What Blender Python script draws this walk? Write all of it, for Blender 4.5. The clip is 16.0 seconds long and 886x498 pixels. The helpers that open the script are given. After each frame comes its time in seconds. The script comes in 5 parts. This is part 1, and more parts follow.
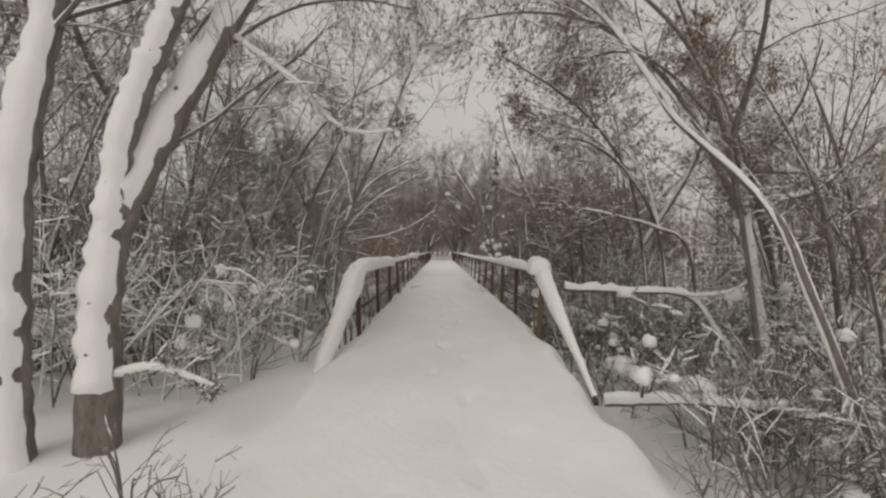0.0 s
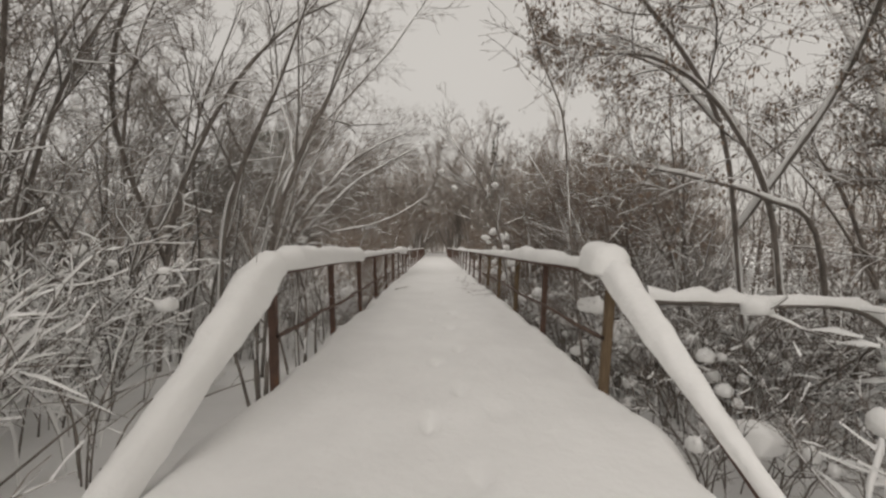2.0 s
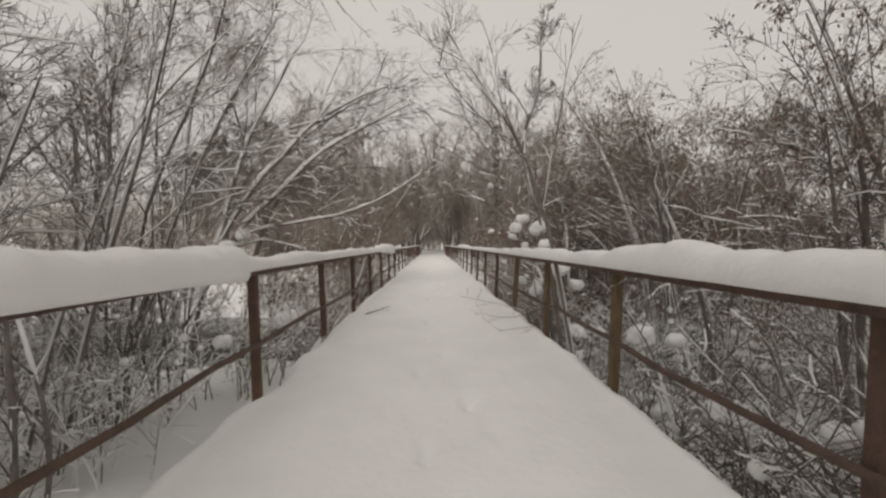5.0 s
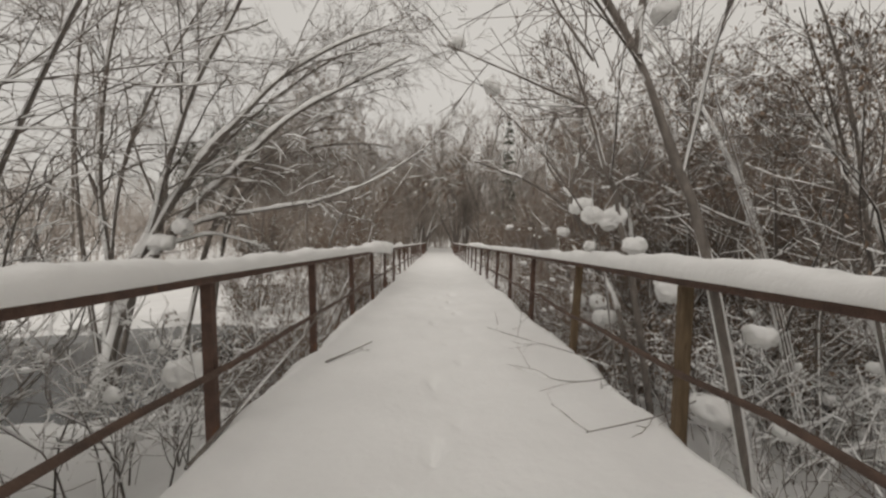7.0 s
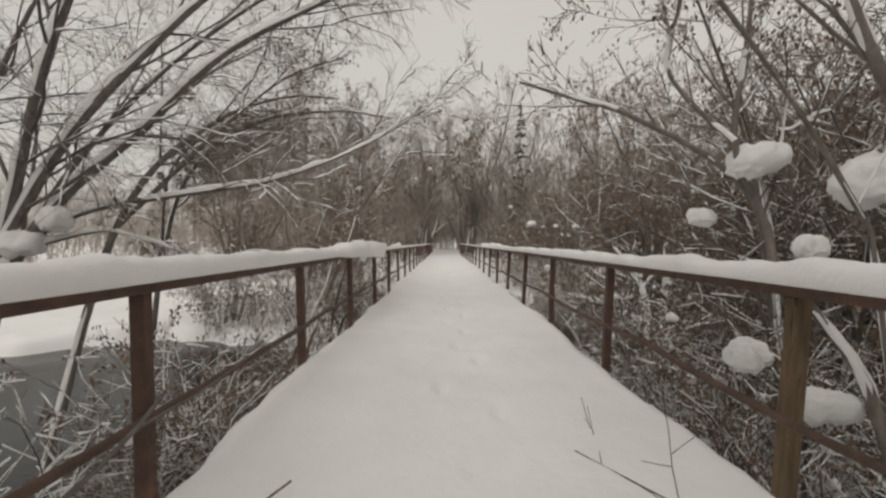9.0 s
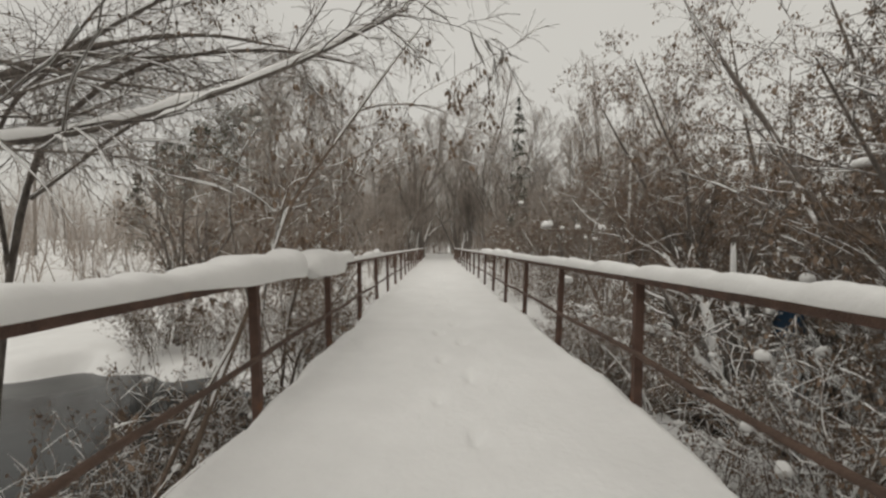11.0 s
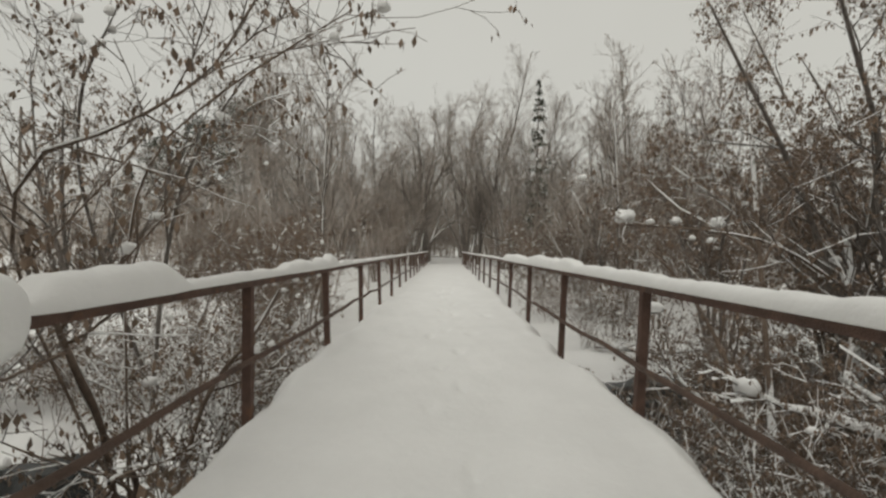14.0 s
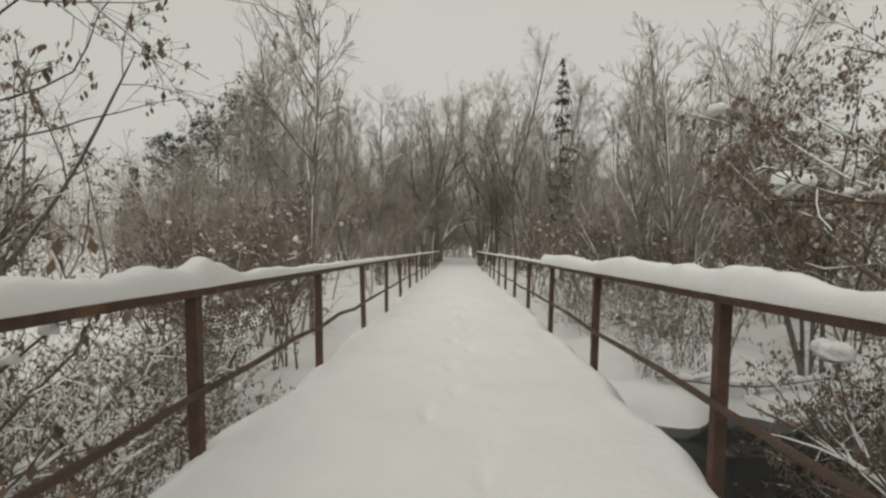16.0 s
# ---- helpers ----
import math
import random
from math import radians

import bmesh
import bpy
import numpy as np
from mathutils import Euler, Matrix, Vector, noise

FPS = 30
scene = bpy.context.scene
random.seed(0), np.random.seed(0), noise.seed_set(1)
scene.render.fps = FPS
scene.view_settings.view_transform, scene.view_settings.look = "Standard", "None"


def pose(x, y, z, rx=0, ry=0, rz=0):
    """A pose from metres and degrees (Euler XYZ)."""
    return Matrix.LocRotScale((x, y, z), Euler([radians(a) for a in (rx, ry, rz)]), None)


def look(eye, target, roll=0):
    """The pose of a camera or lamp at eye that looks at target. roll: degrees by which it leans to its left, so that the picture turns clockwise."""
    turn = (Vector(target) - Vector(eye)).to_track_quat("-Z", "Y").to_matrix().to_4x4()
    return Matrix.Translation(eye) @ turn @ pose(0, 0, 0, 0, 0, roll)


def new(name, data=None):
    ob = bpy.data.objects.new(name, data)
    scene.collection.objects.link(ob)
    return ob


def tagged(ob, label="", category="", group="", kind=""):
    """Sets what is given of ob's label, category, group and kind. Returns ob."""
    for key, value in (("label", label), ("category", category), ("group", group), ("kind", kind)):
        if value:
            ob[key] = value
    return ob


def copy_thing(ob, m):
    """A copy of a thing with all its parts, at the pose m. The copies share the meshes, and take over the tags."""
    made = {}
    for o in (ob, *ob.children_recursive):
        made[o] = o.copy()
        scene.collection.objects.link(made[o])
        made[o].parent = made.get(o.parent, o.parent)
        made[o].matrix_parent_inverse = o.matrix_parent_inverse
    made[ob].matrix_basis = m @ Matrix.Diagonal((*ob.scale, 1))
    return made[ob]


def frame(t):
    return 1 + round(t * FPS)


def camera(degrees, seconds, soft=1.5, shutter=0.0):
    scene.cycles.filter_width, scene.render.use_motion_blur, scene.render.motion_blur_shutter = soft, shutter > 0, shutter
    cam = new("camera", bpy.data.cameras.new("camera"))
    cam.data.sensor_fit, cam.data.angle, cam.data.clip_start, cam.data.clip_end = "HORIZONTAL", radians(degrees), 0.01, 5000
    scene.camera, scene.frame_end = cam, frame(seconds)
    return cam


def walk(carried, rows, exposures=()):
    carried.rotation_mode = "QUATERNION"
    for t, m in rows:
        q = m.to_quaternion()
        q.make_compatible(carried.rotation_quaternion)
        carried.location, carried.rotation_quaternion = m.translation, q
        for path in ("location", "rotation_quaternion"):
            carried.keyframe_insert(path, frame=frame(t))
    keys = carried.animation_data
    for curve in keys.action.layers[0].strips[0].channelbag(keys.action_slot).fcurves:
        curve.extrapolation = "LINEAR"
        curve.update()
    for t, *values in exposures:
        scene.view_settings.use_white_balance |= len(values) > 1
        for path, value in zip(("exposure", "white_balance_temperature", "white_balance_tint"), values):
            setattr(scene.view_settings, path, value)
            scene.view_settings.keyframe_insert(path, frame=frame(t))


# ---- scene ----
import itertools

# ================= camera: seconds, place, yaw, pitch, roll =================
cam = camera(94.6, 16.0, soft=2.5)
ROWS = [
    (0.0, -0.157, 1.183, 1.270, -0.41, 0.07, 0.30),
    (0.5, -0.097, 1.911, 1.246, -0.61, -0.15, 0.30),
    (1.0, -0.069, 2.684, 1.197, -0.72, -0.29, 0.30),
    (1.5, -0.059, 3.486, 1.150, -0.78, -0.19, 0.30),
    (2.0, -0.059, 4.297, 1.108, -1.12, -0.32, 0.20),
    (2.5, -0.058, 5.093, 1.075, -1.59, -0.24, -0.31),
    (3.0, -0.046, 5.848, 1.056, -1.73, -0.11, -0.83),
    (3.5, -0.020, 6.640, 1.056, -1.47, 0.02, -1.16),
    (4.0, -0.036, 7.370, 1.080, -1.59, -0.41, -0.54),
    (4.5, -0.038, 8.040, 1.091, -1.56, -0.56, -0.35),
    (5.0, -0.040, 8.777, 1.099, -1.53, -0.70, -0.19),
    (5.5, -0.041, 9.480, 1.109, -1.52, -0.86, -0.00),
    (6.0, -0.033, 10.205, 1.133, -2.07, -1.14, 0.34),
    (6.5, -0.051, 10.960, 1.127, -1.47, -1.25, 0.43),
    (7.0, -0.070, 11.705, 1.115, -0.62, -1.09, 0.43),
    (7.5, -0.087, 12.417, 1.103, -0.21, -1.01, 0.39),
    (8.0, -0.100, 13.126, 1.092, 0.32, -0.98, 0.33),
    (8.5, -0.108, 13.827, 1.084, 0.35, -1.02, 0.27),
    (9.0, -0.111, 14.514, 1.086, 0.17, -0.95, 0.23),
    (9.5, -0.097, 15.273, 1.108, -0.19, -0.78, 0.15),
    (10.0, -0.090, 15.998, 1.120, -0.40, -0.66, 0.10),
    (10.5, -0.083, 16.722, 1.130, -0.57, -0.54, 0.05),
    (11.0, -0.095, 17.400, 1.141, -0.78, -0.43, -0.02),
    (11.5, -0.105, 18.125, 1.163, -1.39, -0.40, -0.25),
    (12.0, -0.090, 18.830, 1.163, -1.24, -0.19, -0.13),
    (12.5, -0.055, 19.560, 1.158, -0.83, 0.08, 0.09),
    (13.0, -0.020, 20.28, 1.153, -0.37, 0.28, 0.33),
    (13.5, -0.012, 20.94, 1.149, -0.20, 0.21, 0.54),
    (14.0, -0.011, 21.69, 1.147, 0.27, 0.04, 0.69),
    (14.5, -0.012, 22.452, 1.146, 1.44, -0.19, 0.75),
    (15.0, -0.009, 23.165, 1.145, 2.03, -0.26, 0.73),
    (15.5, 0.001, 23.868, 1.141, 2.28, -0.10, 0.64),
    (16.0, 0.019, 24.562, 1.133, 2.16, -0.04, 0.50),
]
walk(cam, [(t, look((x, y, z), (x - 10 * math.sin(radians(yaw)), y + 10 * math.cos(radians(yaw)),
                                z + 10 * math.tan(radians(pitch))), roll)) for t, x, y, z, yaw, pitch, roll in ROWS],
     exposures=[(0.0, -0.14, 6650, 15), (1.5, -0.02, 6650, 14), (3.5, 0.07, 6650, 13), (8.0, 0.07, 6640, 13), (12.5, 0.05, 6560, 9), (16.0, 0.02, 6530, 8)])

# ================= world, light =================
world = bpy.data.worlds.new("overcast_sky")
scene.world = world
world.use_nodes = True
wt = world.node_tree
wt.nodes.clear()
sky = wt.nodes.new("ShaderNodeTexSky")
sky.sky_type = "NISHITA"
sky.sun_disc = False
sky.sun_elevation, sky.sun_rotation = radians(35), radians(150)
sky.air_density, sky.dust_density = 1.0, 4.0
dim = wt.nodes.new("ShaderNodeVectorMath")
dim.operation = "SCALE"
dim.inputs["Scale"].default_value = 0.08
cloud_noise = wt.nodes.new("ShaderNodeTexNoise")
cloud_noise.inputs["Scale"].default_value = 1.6
cloud_noise.inputs["Detail"].default_value = 3
cloud_ramp = wt.nodes.new("ShaderNodeValToRGB")
cloud_ramp.color_ramp.elements[0].position, cloud_ramp.color_ramp.elements[1].position = 0.3, 0.7
cloud_ramp.color_ramp.elements[0].color = (0.555, 0.542, 0.497, 1)
cloud_ramp.color_ramp.elements[1].color = (0.605, 0.592, 0.545, 1)
blend = wt.nodes.new("ShaderNodeMixRGB")
blend.inputs[0].default_value = 0.93
back = wt.nodes.new("ShaderNodeBackground")
back.inputs["Strength"].default_value = 1.0
wout = wt.nodes.new("ShaderNodeOutputWorld")
wt.links.new(sky.outputs[0], dim.inputs[0])
wt.links.new(dim.outputs[0], blend.inputs[1])
wt.links.new(cloud_noise.outputs["Fac"], cloud_ramp.inputs[0])
wt.links.new(cloud_ramp.outputs[0], blend.inputs[2])
wt.links.new(blend.outputs[0], back.inputs[0])
wt.links.new(back.outputs[0], wout.inputs[0])

sun_data = bpy.data.lights.new("sun", "SUN")
sun_data.energy, sun_data.angle, sun_data.color = 0.8, radians(40), (1.0, 0.97, 0.92)
sun = new("sun", sun_data)
sun.matrix_world = look((0, 0, 60), (25, 45, 0))


# ================= materials =================
def material(name, low, high, scale=6.0, rough=0.8, bump=0.3, bump_scale=40.0, metal=0.0, detail=6.0, vary=0.0, extra=None, stretch=(1, 1, 1), spec=0.3):
    """A surface whose colour wanders between two tones, with a fine relief and, for repeats, a random shift of tone."""
    m = bpy.data.materials.new(name)
    m.use_nodes = True
    nt = m.node_tree
    bsdf = nt.nodes["Principled BSDF"]
    tc = nt.nodes.new("ShaderNodeTexCoord")
    mp = nt.nodes.new("ShaderNodeMapping")
    mp.inputs["Scale"].default_value = stretch
    nt.links.new(tc.outputs["Object"], mp.inputs[0])
    n1 = nt.nodes.new("ShaderNodeTexNoise")
    n1.inputs["Scale"].default_value, n1.inputs["Detail"].default_value = scale, detail
    n1.inputs["Roughness"].default_value = 0.65
    nt.links.new(mp.outputs[0], n1.inputs["Vector"])
    ramp = nt.nodes.new("ShaderNodeValToRGB")
    ramp.color_ramp.elements[0].position, ramp.color_ramp.elements[1].position = 0.32, 0.68
    ramp.color_ramp.elements[0].color, ramp.color_ramp.elements[1].color = (*low, 1), (*high, 1)
    nt.links.new(n1.outputs["Fac"], ramp.inputs[0])
    colour = ramp.outputs[0]
    if extra:
        tone, at, size = extra
        n3 = nt.nodes.new("ShaderNodeTexNoise")
        n3.inputs["Scale"].default_value, n3.inputs["Detail"].default_value = size, 8.0
        nt.links.new(mp.outputs[0], n3.inputs["Vector"])
        r3 = nt.nodes.new("ShaderNodeValToRGB")
        r3.color_ramp.elements[0].position, r3.color_ramp.elements[1].position = at, at + 0.08
        mx = nt.nodes.new("ShaderNodeMixRGB")
        mx.inputs[2].default_value = (*tone, 1)
        nt.links.new(n3.outputs["Fac"], r3.inputs[0])
        nt.links.new(r3.outputs[0], mx.inputs[0])
        nt.links.new(colour, mx.inputs[1])
        colour = mx.outputs[0]
    if vary:
        hsv = nt.nodes.new("ShaderNodeHueSaturation")
        info = nt.nodes.new("ShaderNodeNewGeometry")
        rng_map = nt.nodes.new("ShaderNodeMapRange")
        rng_map.inputs["To Min"].default_value, rng_map.inputs["To Max"].default_value = 1 - vary, 1 + vary
        nt.links.new(info.outputs["Random Per Island"], rng_map.inputs["Value"])
        nt.links.new(rng_map.outputs[0], hsv.inputs["Value"])
        nt.links.new(colour, hsv.inputs["Color"])
        colour = hsv.outputs[0]
    nt.links.new(colour, bsdf.inputs["Base Color"])
    bsdf.inputs["Roughness"].default_value, bsdf.inputs["Metallic"].default_value = rough, metal
    bsdf.inputs["Specular IOR Level"].default_value = spec
    if bump:
        n2 = nt.nodes.new("ShaderNodeTexNoise")
        n2.inputs["Scale"].default_value, n2.inputs["Detail"].default_value = bump_scale, 5.0
        nt.links.new(mp.outputs[0], n2.inputs["Vector"])
        bp = nt.nodes.new("ShaderNodeBump")
        bp.inputs["Strength"].default_value, bp.inputs["Distance"].default_value = bump, 0.02
        nt.links.new(n2.outputs["Fac"], bp.inputs["Height"])
        nt.links.new(bp.outputs[0], bsdf.inputs["Normal"])
    return m


SNOW = material("snow", (0.84, 0.84, 0.83), (0.90, 0.90, 0.89), 1.3, 0.75, 0.45, 16.0, spec=0.15)
SNOW_GROUND = material("snow_ground", (0.80, 0.80, 0.79), (0.88, 0.88, 0.87), 0.6, 0.75, 0.5, 9.0, spec=0.15)
BARK = material("bark_grey", (0.125, 0.110, 0.098), (0.262, 0.233, 0.208), 14.0, 0.9, 0.8, 60.0, vary=0.25, stretch=(1, 1, 0.35))
BARK_BROWN = material("bark_brown", (0.135, 0.102, 0.080), (0.245, 0.188, 0.148), 10.0, 0.9, 0.6, 50.0, vary=0.3, stretch=(1, 1, 0.4))
TWIG = material("twig_bark", (0.172, 0.146, 0.128), (0.290, 0.248, 0.218), 3.0, 0.85, 0.0, vary=0.35)
# distance haze put into the colour: a paler, greyer twig_bark for far growth
TWIG_HAZED = material("far_twig_bark", (0.310, 0.268, 0.236), (0.430, 0.378, 0.338), 2.0, 0.9, 0.0, vary=0.3)
LEAF = material("dry_leaf", (0.165, 0.118, 0.086), (0.300, 0.222, 0.165), 5.0, 0.75, 0.0, vary=0.4)
NEEDLE = material("pine_needles", (0.055, 0.062, 0.046), (0.11, 0.118, 0.09), 1.5, 0.8, 0.0, vary=0.4)
RUST = material("rusted_steel", (0.082, 0.053, 0.043), (0.150, 0.090, 0.069), 9.0, 0.75, 0.5, 90.0, extra=((0.19, 0.10, 0.06), 0.62, 5.0), stretch=(1, 1, 1))
DARK_STEEL = material("dark_steel", (0.075, 0.051, 0.041), (0.14, 0.090, 0.068), 6.0, 0.7, 0.4, 70.0)
WOOD = material("weathered_post_wood", (0.12, 0.084, 0.054), (0.235, 0.170, 0.104), 8.0, 0.8, 0.6, 40.0, extra=((0.09, 0.055, 0.035), 0.6, 9.0), stretch=(4, 4, 0.5))
WATER = material("river_water", (0.012, 0.014, 0.015), (0.022, 0.024, 0.024), 0.3, 0.12, 0.5, 2.2, spec=0.25)


# ================= mesh helpers =================
def link_mesh(name, verts, faces, mat, parent=None, label="", smooth=True):
    """One mesh object from vertex and quad or triangle arrays."""
    me = bpy.data.meshes.new(name)
    verts = np.asarray(verts, np.float32).reshape(-1, 3)
    faces = np.asarray(faces, np.int32)
    n, k = faces.shape
    me.vertices.add(len(verts))
    me.vertices.foreach_set("co", verts.ravel())
    me.loops.add(n * k)
    me.loops.foreach_set("vertex_index", faces.ravel())
    me.polygons.add(n)
    me.polygons.foreach_set("loop_start", np.arange(0, n * k, k, dtype=np.int32))
    me.polygons.foreach_set("use_smooth", np.full(n, smooth))
    me.materials.append(mat)
    me.update(calc_edges=True)
    me.validate()
    ob = new(name, me)
    if parent:
        ob.parent = parent
    if label:
        ob["label"] = label
    return ob


def part(name, bm, mat, parent=None, label="", smooth=False):
    """Link a bmesh as one mesh object under a thing."""
    me = bpy.data.meshes.new(name)
    bmesh.ops.recalc_face_normals(bm, faces=bm.faces)
    bm.to_mesh(me)
    bm.free()
    me.materials.append(mat)
    for p in me.polygons:
        p.use_smooth = smooth
    ob = new(name, me)
    if parent:
        ob.parent = parent
    if label:
        ob["label"] = label
    return ob


def box(bm, lo, hi, bevel=0.006):
    """A bevelled box between two corners, added to bm."""
    made = bmesh.ops.create_cube(bm, size=1.0)["verts"]
    for v in made:
        v.co = Vector([lo[i] + (v.co[i] + 0.5) * (hi[i] - lo[i]) for i in range(3)])
    if bevel:
        edges = list({e for v in made for e in v.link_edges})
        bmesh.ops.bevel(bm, geom=edges, offset=bevel, segments=1, affect="EDGES")


def wave(x, y, seed=0.0):
    """Smooth unevenness from a few crossed waves, about -1 to 1."""
    return (np.sin(0.9 * x + 1.3 * np.sin(0.37 * y + seed) + seed) * np.cos(0.8 * y - 0.5 * x + 2 * seed)
            + 0.5 * np.sin(2.3 * x - 1.1 * y + 3 * seed) * np.sin(1.9 * y + 0.7 * x)
            + 0.25 * np.sin(5.1 * x + 1.7 * y + seed) * np.cos(4.3 * y - 2.2 * x)) / 1.5


def tubes(P, R, sides):
    """Vertices and quads of n tubes: P (n, k, 3) points, R (n, k) radii."""
    n, k, _ = P.shape
    T = np.gradient(P, axis=1)
    T /= np.linalg.norm(T, axis=2, keepdims=True) + 1e-9
    ref = np.broadcast_to(np.where(np.abs(T[:, :1, 2:]).mean(1, keepdims=True) > 0.8, np.array([1.0, 0, 0]), np.array([0, 0, 1.0])), P.shape)
    S = np.cross(T, ref)
    S /= np.linalg.norm(S, axis=2, keepdims=True) + 1e-9
    U = np.cross(S, T)
    a = np.arange(sides) * 2 * np.pi / sides
    V = P[:, :, None] + R[:, :, None, None] * (np.cos(a)[:, None] * S[:, :, None] + np.sin(a)[:, None] * U[:, :, None])
    base = (np.arange(n) * k * sides)[:, None, None] + (np.arange(k - 1) * sides)[:, None] + np.arange(sides)
    nxt = (np.arange(n) * k * sides)[:, None, None] + (np.arange(k - 1) * sides)[:, None] + (np.arange(sides) + 1) % sides
    F = np.stack([base, nxt, nxt + sides, base + sides], -1).reshape(-1, 4)
    return V.reshape(-1, 3), F


def snow_strips(P, R, rng, thick=0.03, cover=0.75, wide=1.1, wind=(-0.34, -0.14, 0.93), bare=-9.0):
    """Snow lying along the upper side of n branches, broken by gaps: vertices and quads."""
    n, k, _ = P.shape
    T = np.gradient(P, axis=1)
    T /= np.linalg.norm(T, axis=2, keepdims=True) + 1e-9
    wind = np.array(wind)
    U = wind - (T @ wind)[:, :, None] * T
    flat = np.linalg.norm(U, axis=2)
    U /= flat[:, :, None] + 1e-9
    S = np.cross(T, U)
    gaps = rng.random((n, k))
    gaps = 0.5 * gaps + 0.25 * np.roll(gaps, 1, 1) + 0.25 * np.roll(gaps, -1, 1)
    level = np.clip((cover - gaps) * 4 + 0.3, -0.6, 1.0) * np.clip(flat * 1.7 - 0.35, 0.0, 1)
    level = np.where(P[:, :, 2] < bare, -0.6, level)
    H = np.where(level > 0, R * 0.75 + (0.35 * R + thick) * level * rng.uniform(0.6, 1.3, (n, k)), R * 0.3)
    H[:, -1] = R[:, -1] * 0.5
    Wd = np.where(level > 0, R * wide + 0.12 * thick, R * 0.5)
    prof = ((-1, 0.1), (-0.95, 0.6), (0, 1.0), (0.95, 0.6), (1, 0.1))
    ragged = [0.5 * (q + np.roll(q, 1, 1)) * (0.9 + 0.2 * rng.random((n, k))) for q in (rng.uniform(0.72, 1.12, (n, k)), rng.uniform(0.72, 1.12, (n, k)))]
    V = np.stack([P + S * (a * Wd * (ragged[0] if a < 0 else ragged[1]))[:, :, None] + U * (b * H)[:, :, None] for a, b in prof], 2)
    m = len(prof)
    i = (np.arange(n) * k * m)[:, None, None] + (np.arange(k - 1) * m)[:, None] + np.arange(m - 1)
    F = np.stack([i, i + 1, i + 1 + m, i + m], -1).reshape(-1, 4)
    return V.reshape(-1, 3), F


def join(pieces):
    """Several (vertices, faces) as one."""
    vs, fs, off = [], [], 0
    for v, f in pieces:
        vs.append(v)
        fs.append(f + off)
        off += len(v)
    return np.concatenate(vs), np.concatenate(fs)


def resample(points, k):
    """A smooth line of k points through the given ones."""
    p = np.asarray(points, float)
    q = np.vstack([2 * p[0] - p[1], p, 2 * p[-1] - p[-2]])
    s = np.linspace(0, len(p) - 1 - 1e-6, k)
    i, f = s.astype(int), (s % 1)[:, None]
    a, b, c, d = q[i], q[i + 1], q[i + 2], q[i + 3]
    return 0.5 * (2 * b + (c - a) * f + (2 * a - 5 * b + 4 * c - d) * f ** 2 + (3 * b - a - 3 * c + d) * f ** 3)


def shoots(rng, P, R, per, lo, hi, angle, spread, length, up, wiggle, k, thin, least=0.004, absolute=False, most=9.0):
    """Side branches of n parents: per of them on each, between lo and hi of its length."""
    n, kp, _ = P.shape
    who = np.repeat(np.arange(n), per)
    u = rng.uniform(lo, hi, len(who))
    s = u * (kp - 1)
    i = np.minimum(s.astype(int), kp - 2)
    f = (s - i)[:, None]
    A, B = P[who, i], P[who, i + 1]
    start = A * (1 - f) + B * f
    tang = (B - A) / (np.linalg.norm(B - A, axis=1, keepdims=True) + 1e-9)
    rad = R[who, i] * (1 - f[:, 0]) + R[who, i + 1] * f[:, 0]
    plen = np.linalg.norm(np.diff(P, axis=1), axis=2).sum(1)[who]
    L = (length if absolute else plen * length) * (1.15 - 0.65 * u) * rng.uniform(0.55, 1.25, len(who))
    L = np.minimum(L, most)
    q = rng.normal(size=(len(who), 3))
    q -= (q * tang).sum(1, keepdims=True) * tang
    q /= np.linalg.norm(q, axis=1, keepdims=True) + 1e-9
    a = np.radians(rng.normal(angle, spread, len(who)))[:, None]
    d = np.cos(a) * tang + np.sin(a) * q
    out = [start]
    for _ in range(k - 1):
        d = d + np.array([0, 0, up]) + rng.normal(size=d.shape) * wiggle
        d /= np.linalg.norm(d, axis=1, keepdims=True)
        out.append(out[-1] + d * (L / (k - 1))[:, None])
    r0 = np.maximum(rad * thin, least)
    return np.stack(out, 1), np.maximum(r0[:, None] * np.linspace(1, 0.35, k)[None], least * 0.7)


def leaf_blades(rng, P, per, size, droop=0.8, clump=3):
    """Dry hanging leaves and seed wings at the ends of twigs: small folded blades."""
    n, k, _ = P.shape
    who = np.repeat(np.arange(n), per)
    u = rng.uniform(0.35, 1.0, len(who)) * (k - 1)
    i = np.minimum(u.astype(int), k - 2)
    f = (u - i)[:, None]
    at = P[who, i] * (1 - f) + P[who, i + 1] * f
    at = np.repeat(at, clump, 0) + rng.normal(size=(len(at) * clump, 3)) * size * 0.35
    m = len(at)
    down = np.array([0, 0, -1.0]) * droop + rng.normal(size=(m, 3)) * 0.45
    down /= np.linalg.norm(down, axis=1, keepdims=True)
    side = np.cross(down, rng.normal(size=(m, 3)))
    side /= np.linalg.norm(side, axis=1, keepdims=True) + 1e-9
    fold = np.cross(side, down)
    s = (size * rng.uniform(0.6, 1.3, m))[:, None]
    v = np.stack([at, at + down * s * 0.5 + side * s * 0.24 + fold * s * 0.1, at + down * s + fold * s * 0.05, at + down * s * 0.5 - side * s * 0.24 + fold * s * 0.1], 1)
    b = np.arange(m)[:, None] * 4
    return v.reshape(-1, 3), np.concatenate([b + np.array([0, 1, 2, 3])], 1)


